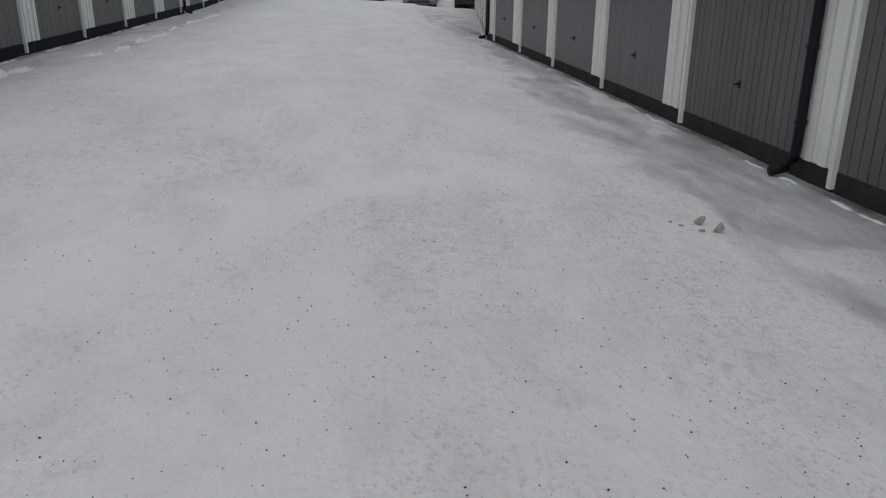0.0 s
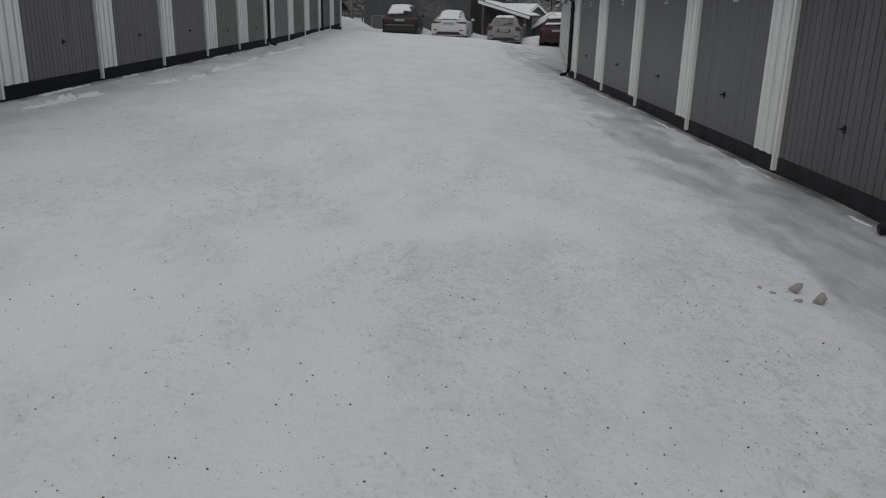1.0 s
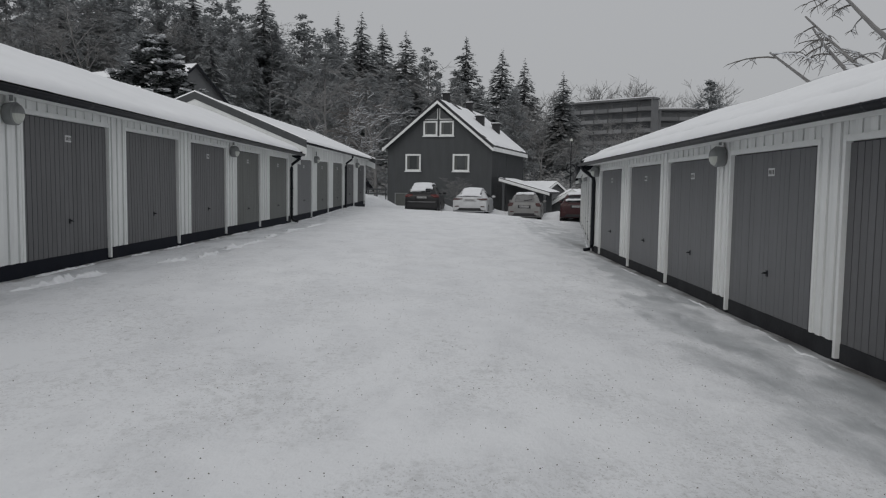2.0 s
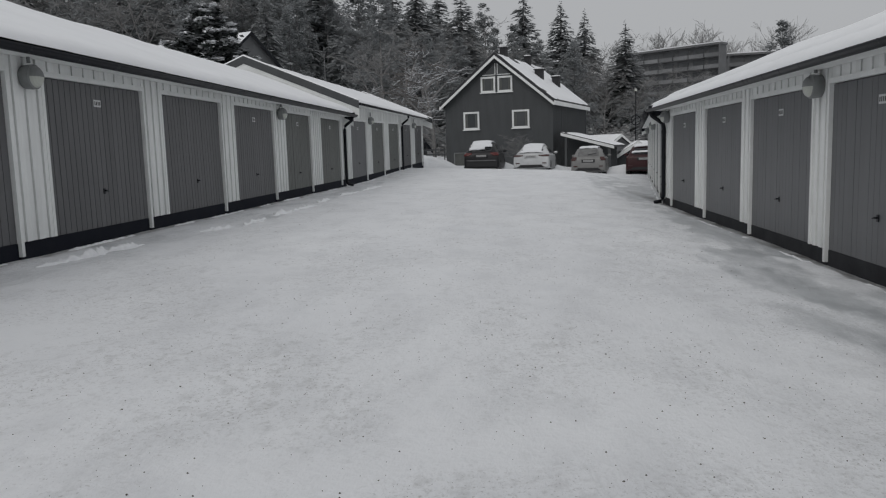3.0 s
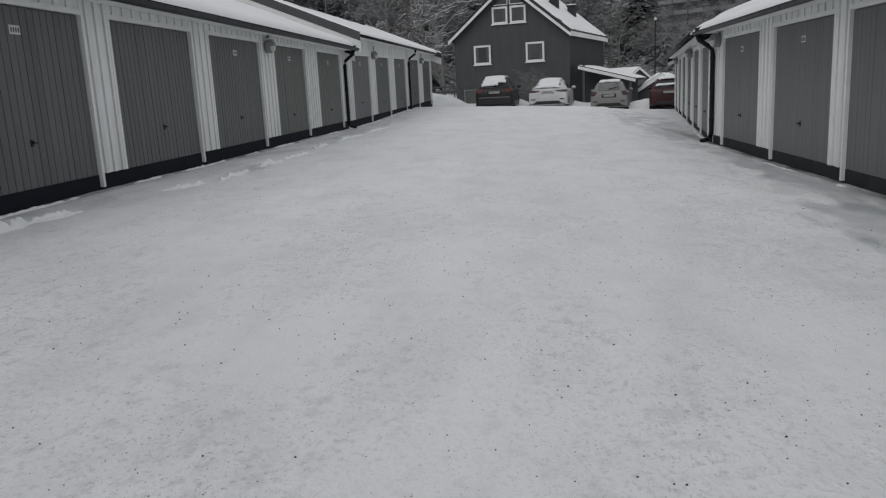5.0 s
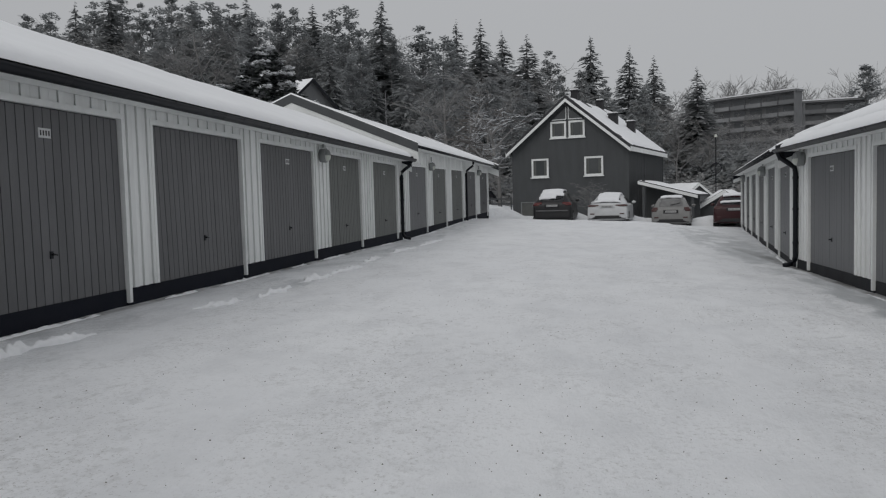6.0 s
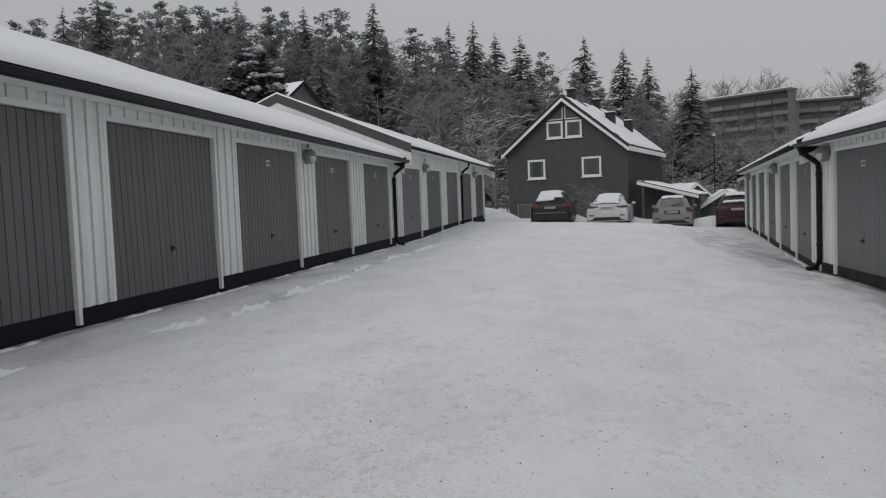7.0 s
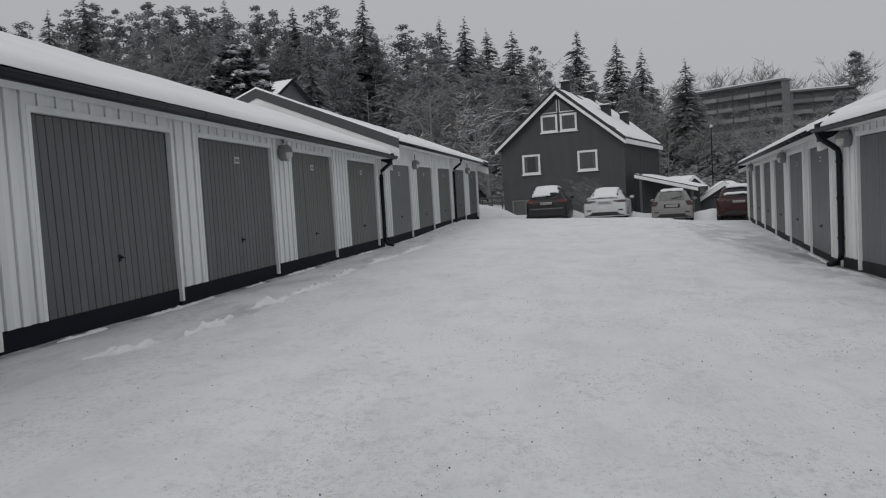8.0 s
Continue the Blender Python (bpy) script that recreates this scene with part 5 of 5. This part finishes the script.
for bx, bz, dist, kind in SKY:
    x, y = first_eye.x + bx * dist, first_eye.y + dist
    top = first_eye.z + bz * dist
    g0 = lane(x, y)
    if kind == 2:
        k = (top - g0) / fan_top[n_con % 2]
        tree_thing("bare_tree", "leafless tree with haze-paled twigs on the skyline", fans[n_con % 2], (x, y, g0), n_con * 67, (k, k, k), "bare hillside trees")
        n_con += 1
        continue
    k = (top - g0) / 15.2
    src = (pines if kind else spruces)[n_con % (4 if kind else 5)]
    wk = (1.0 if kind else 1.2) + 0.13 * (n_con % 3)
    tree_thing("pine_tree" if kind else "spruce_tree", "dark pine dusted with snow on the hillside" if kind else "tall dark spruce dusted with snow on the hillside", src,
               (x, y, g0 - 0.2), n_con * 77, (wk * min(k, 1.3), wk * min(k, 1.3), k), "hillside conifers")
    n_con += 1

# the wood below them
tries = 0
spots = []
while len(spots) < 180 and tries < 8000:
    tries += 1
    y = rng.uniform(64, 150)
    x = rng.uniform(-0.95, 0.62) * y
    if abs(x - 9) < 7 and y < 80 or (x < -14 and y < 84 and x > -46 and y < 78):
        continue
    b = x / y
    if b > 0.12 and rng.random() < 0.6:
        continue
    if any((x - a) ** 2 + (y - c) ** 2 < 5.0 for a, c in spots):
        continue
    spots.append((x, y))
for i, (x, y) in enumerate(spots):
    g0 = lane(x, y)
    cap = first_eye.z + (0.275 - 0.135 * smooth01(-0.35, 0.15, x / y) - (0.075 if i % 3 else 0.035) * smooth01(0.12, 0.17, x / y)) * (y - first_eye.y)
    kind = rng.random()
    if kind < 0.28 or x / y > 0.13:
        k = min(rng.uniform(0.85, 1.35), max((cap - g0) / 12.5, 0.3))
        tree_thing("bare_tree", "leafless tree with haze-paled twigs on the hillside", bares[i % 3], (x, y, g0), i * 53, (k, k, k), "bare hillside trees")
    else:
        k = min(rng.uniform(0.6, 1.1), max((cap - g0) / 15.5, 0.35))
        pine = kind > 0.6
        tree_thing("pine_tree" if pine else "spruce_tree", "dark pine dusted with snow on the hillside" if pine else "dark spruce dusted with snow on the hillside",
                   (pines if pine else spruces)[i % 4], (x, y, g0 - 0.2), i * 41, (max(k, 0.8), max(k, 0.8), k), "hillside conifers")

# denser wood behind, as one mass of crowns and stems
fv, ff = [], []
for i in range(400):
    y = rng.uniform(90, 185)
    x = rng.uniform(-0.95, 0.55) * y
    b = x / y
    g0 = lane(x, y)
    cap = first_eye.z + (0.27 - 0.14 * smooth01(-0.35, 0.12, b) - 0.065 * smooth01(0.11, 0.16, b)) * (y - first_eye.y)
    tall = min(rng.uniform(9, 16), max(cap - g0, 2.5))
    v, f = spruce_mesh(rng, tall, rng.uniform(3.0, 4.3), 14, 0.05)
    n0 = len(fv)
    fv.extend([(q.x + x, q.y + y, q.z + g0) for q in v])
    ff.extend([tuple(j + n0 for j in q) for q in f])
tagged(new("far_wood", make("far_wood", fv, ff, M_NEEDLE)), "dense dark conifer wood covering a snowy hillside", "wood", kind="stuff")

# undergrowth and young trees that close the foot of the wood
uv_, uf_ = [], []
for i in range(700):
    y = rng.uniform(60, 110)
    x = rng.uniform(-0.9, 0.6) * y
    if abs(x - 10) < 6 and y < 79 or (-46 < x < -14 and y < 80):
        continue
    g0 = lane(x, y)
    v, f = clump_mesh(rng, [((0, 0, rng.uniform(0.8, 2.2)), rng.uniform(1.0, 1.9)), ((rng.uniform(-1, 1), 0.4, 0.9), 1.2)], 22, 0.32)
    n0 = len(uv_)
    uv_.extend([(q.x + x, q.y + y, q.z + g0) for q in v])
    uf_.extend([tuple(j + n0 for j in q) for q in f])
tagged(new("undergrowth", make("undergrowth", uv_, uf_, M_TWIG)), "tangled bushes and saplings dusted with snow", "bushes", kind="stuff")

# single trees nearer by
blobs = []
for i in range(96):
    g = rng.uniform(0.0, 1.0)
    a = rng.uniform(0, math.tau)
    r = 1.5 * math.sin(math.pi * (0.18 + 0.78 * g)) * rng.uniform(0.55, 1.0)
    blobs.append(((r * math.cos(a), r * math.sin(a), 2.0 + 5.2 * g), rng.uniform(0.34, 0.56)))
v, f = clump_mesh(rng, blobs, 560, 0.14)
caps = [((c[0] * 1.16 + rng.uniform(-0.2, 0.2), c[1] * 1.16 + rng.uniform(-0.2, 0.2), c[2] + r_ * rng.uniform(0.45, 0.95)), r_ * rng.uniform(0.25, 0.42)) for c, r_ in blobs for _ in range(3)]
cv, cf = clump_mesh(rng, caps, 1500, 0.085, 0.4)
tree_thing("thuja_tree", "dense dark evergreen with clumps of snow behind the garages", (trunk_mesh("trunk_thuja", 6.5, 0.2, M_BARK), make("crown_thuja", v, f, M_THUJA), make("snow_clumps", cv, cf, M_SNOW)),
           (-16.55, 40.0, lane(-16.55, 40.0) + 0.1), 0, (1.58, 1.58, 1.12))
tree_thing("fruit_tree", "spreading leafless tree with snow on every branch", branch_mesh(rng, 6.5, 0.17, 0.95, 3, forks=6, twig_end=0.016, twig_material=M_TWIG_SNOW), (-5.6, 55.0, lane(-5.6, 55)), 20, (1, 1, 1))
tree_thing("fruit_tree", "leafless tree with long snowy boughs behind the garages", branch_mesh(rng, 7.0, 0.17, 0.95, 3, forks=6, twig_end=0.016, twig_material=M_TWIG_SNOW), (-8.8, 57.0, lane(-8.8, 57)), 130, (1, 1, 1))
tree_thing("birch_tree", "tall leafless birch with hanging frosted twigs", branch_mesh(rng, 11.0, 0.2, 0.85, 3, weep=0.55, forks=8, twig_end=0.007, reach=0.7, twig_material=M_TWIG_SNOW), (12.9, 21.5, lane(9, 21)), 0, (1, 1, 1))
tree_thing("birch_tree", "tall leafless birch behind the garage roof", branch_mesh(rng, 10.0, 0.18, 0.85, 3, weep=0.45, forks=8, twig_end=0.007, reach=0.7, twig_material=M_TWIG_SNOW), (17.5, 24.0, lane(9, 24)), 0, (1, 1, 1))
for x, y, k in ((0.3, 43.9, 0.17), (1.3, 43.7, 0.15), (-6.0, 46.2, 0.3)):
    tree_thing("shrub", "small leafless shrub by the house wall", bares[1], (x, y, lane(x, y) + 0.2), x * 90, (k * 1.3, k * 1.3, k))

# a street lamp and a thin flagpole
lamp = new("street_lamp")
lamp.location = (10.17, 62.0, -1.6)
tagged(lamp, "street lamp with a round sign board on its post", "street lamp")
bm = bmesh.new()
tube(bm, [(0, 0, -1), (0, 0, 7.2)], 0.05, 8, 0.035)
part("post", bm, M_BLACK, lamp)
bm = bmesh.new()
tube(bm, [(0, 0, 7.2), (0, 0, 7.3), (0, 0, 7.4)], 0.13, 10, 0.08)
part("lamp_head", bm, M_LAMP, lamp)
bm = bmesh.new()
tube(bm, [(0.38 * math.cos(k * math.tau / 20), -0.1, 4.87 + 0.38 * math.sin(k * math.tau / 20)) for k in range(21)], 0.035, 6)
part("ring", bm, M_BLACK, lamp, "round dark ring")
pole = new("flagpole")
pole.location = (-12.45, 50.0, lane(-12.45, 50))
tagged(pole, "thin white flagpole standing before the wood", "flagpole")
bm = bmesh.new()
tube(bm, [(0, 0, -0.5), (0, 0, 8.5 - lane(-12.45, 50))], 0.035, 8, 0.02)
part("pole", bm, M_PARAPET, pole)

# ---- lumps of thrown-up snow beside the doors, and the ragged snow edge at the foot of the walls ----
def snow_lump(x0, y0, x1, y1, wide, high, seed):
    """A rough ridge of broken snow on the ice."""
    a, b = Vector((x0, y0, 0)), Vector((x1, y1, 0))
    d = (b - a).normalized()
    side = Vector((-d.y, d.x, 0))
    count, across = max(10, int((b - a).length / 0.025)), 14
    bm = bmesh.new()
    grid = []
    for i in range(count + 1):
        f = i / count
        swell = (math.sin(math.pi * min(max(f, 0.02), 0.98)) ** 0.4) * (0.65 + 0.6 * noise.noise((f * 5 * (b - a).length, seed, 1)))
        row = []
        for k in range(across + 1):
            g = k / across * 2 - 1
            ragged = 1 + 0.45 * noise.noise((f * 11 * (b - a).length, seed, 3 if g > 0 else 6))
            q = a.lerp(b, f) + side * (g * wide * 0.62 * swell * ragged + 0.09 * noise.noise((f * 4, seed, 7)))
            hh = high * swell * max(0.0, 1 - g * g) ** 0.55 * (0.8 + 0.8 * noise.noise((q.x * 8, q.y * 8, seed)) + 0.6 * noise.noise((q.x * 19, q.y * 19, seed)))
            rim = i in (0, count) or k in (0, across)
            row.append(bm.verts.new((q.x, q.y, lane(q.x, q.y) + relief(q.x, q.y) + (-0.03 if rim else max(hh, -0.01)))))
        grid.append(row)
    for r0, r1 in zip(grid, grid[1:]):
        for k in range(across):
            bm.faces.new((r0[k], r0[k + 1], r1[k + 1], r1[k]))
    tagged(part("snow_lump", bm, M_SNOW, None, "rough ridge of broken snow lying on the ice", smooth=True), category="snow lump", group="snow lumps by the garages")


for n_lump, (x0, y0, x1, y1, wide, high) in enumerate((
        (-4.62, 4.4, -4.42, 6.4, 0.15, 0.06), (-4.36, 7.95, -4.12, 8.75, 0.16, 0.05), (-4.08, 9.0, -4.02, 10.1, 0.14, 0.05),
        (-4.12, 10.6, -4.0, 11.7, 0.16, 0.05), (-4.1, 11.9, -3.98, 13.3, 0.15, 0.045), (-4.15, 14.0, -4.1, 15.2, 0.14, 0.045),
        (-4.2, 16.2, -4.1, 18.4, 0.15, 0.045), (-4.15, 19.2, -4.0, 21.8, 0.18, 0.05), (-4.5, 2.0, -4.4, 3.3, 0.15, 0.06))):
    snow_lump(x0, y0, x1, y1, wide, high * 1.5, n_lump * 3.7)


def snow_edge(x_of, y0, y1, inward, seed, high=0.055):
    """A thin drift against the foot of a wall, broken by gaps."""
    bm = bmesh.new()
    grid = []
    count = int((y1 - y0) / 0.04)
    for i in range(count + 1):
        y = y0 + (y1 - y0) * i / count
        gate = smooth01(-0.25, 0.2, noise.noise((seed, y * 0.7, 3)) + 0.5 * noise.noise((seed, y * 3, 9)))
        row = []
        for off, hh in ((-0.02, 0.5), (0.015, 0.9), (0.03, 1.0), (0.05, 0.6), (0.085, -0.4)):
            x = x_of(y) + inward * off * (0.9 + 0.5 * noise.noise((y * 2.5, seed, off)))
            row.append(bm.verts.new((x, y, lane(x, y) + relief(x, y) - 0.02 + high * hh * gate * (0.8 + 0.5 * noise.noise((y * 9, seed, off * 30))))))
        grid.append(row)
    for r0, r1 in zip(grid, grid[1:]):
        for k in range(4):
            bm.faces.new((r0[k], r0[k + 1], r1[k + 1], r1[k]))
    tagged(part("snow_edge", bm, M_SNOW, None, "thin broken drift of snow along a garage wall", smooth=True), category="snow drift", kind="stuff")


snow_edge(lambda y: -5.02, 0.5, 21.6, 1, 2.0)
snow_edge(lambda y: -5.02 + 0.032 * (y - 21.9), 21.9, 37.5, 1, 5.0)
snow_edge(lambda y: 3.58, -4.0, 12.0, -1, 8.0, 0.036)
snow_edge(lambda y: 3.74 + 0.15 * (y - 15.95), 16.1, 34.0, -1, 11.0)

# ---- stones and grit on the snow ----
M_STONE = mat("pale_stone", (0.4, 0.37, 0.34), 0.85, vary=0.35, scale=9, bump=0.4, bump_scale=30)
M_GRIT = mat("grit", (0.085, 0.07, 0.058), 0.9, vary=0.5, scale=30)


def stone(at, size, seed):
    r = random.Random(seed)
    bm = bmesh.new()
    for _ in range(22):
        q = Vector((r.uniform(-1, 1), r.uniform(-1, 1), r.uniform(-0.4, 1.0))).normalized()
        taper = 1.15 - 0.75 * max(q.z, 0.0)
        bm.verts.new((q.x * size[0] * taper * r.uniform(0.8, 1.2) + q.z * size[0] * 0.5, q.y * size[1] * taper, q.z * size[2] * r.uniform(0.9, 1.5)))
    hull = bmesh.ops.convex_hull(bm, input=bm.verts[:])
    bmesh.ops.delete(bm, geom=[g_ for g_ in hull["geom_interior"] if isinstance(g_, bmesh.types.BMVert)], context="VERTS")
    ob = part("stone", bm, M_STONE, None, "rough pale stone lying on the trodden snow")
    ob.location = at
    ob.rotation_euler = (0, 0, r.uniform(0, 6))
    tagged(ob, category="stone", group="stones on the lane")


stone((2.18, -0.76, lane(2.18, -0.76) + 0.03), (0.034, 0.026, 0.034), 3)
stone((2.22, -0.93, lane(2.22, -0.93) + 0.03), (0.046, 0.026, 0.034), 5)
stone((2.13, -0.9, lane(2.13, -0.9) + 0.01), (0.025, 0.02, 0.015), 8)
stone((2.04, -0.78, lane(2.04, -0.78) + 0.006), (0.02, 0.016, 0.01), 9)
stone((2.0, -0.7, lane(2.0, -0.7) + 0.006), (0.018, 0.014, 0.01), 12)

gv, gf = [], []
for i in range(6500):
    y = -4.6 + 22 * rng.random() ** 1.6
    band = rng.random()
    x = rng.gauss(rng.choice((-1.3, -0.2, 1.0, 1.7)), 0.45) if band < 0.55 else rng.uniform(-3.6, 3.0)
    r = rng.choice((0.0015, 0.0015, 0.002, 0.002, 0.002, 0.0025, 0.0025, 0.003, 0.003, 0.0035, 0.0045, 0.0055))
    z = lane(x, y) + relief(x, y)
    n0 = len(gv)
    s1, s2 = rng.uniform(0.7, 1.4), rng.uniform(0.7, 1.4)
    gv.extend([(x - r * s1, y, z), (x, y - r, z), (x + r, y, z), (x, y + r * s2, z), (x, y, z + r * 1.1), (x, y, z - r)])
    gf.extend([tuple(n0 + j for j in t_) for t_ in ((0, 1, 4), (1, 2, 4), (2, 3, 4), (3, 0, 4), (1, 0, 5), (2, 1, 5), (3, 2, 5), (0, 3, 5))])
tagged(new("grit", make("grit", gv, gf, M_GRIT)), "dark sanding grit scattered over the packed snow", "grit", kind="stuff")
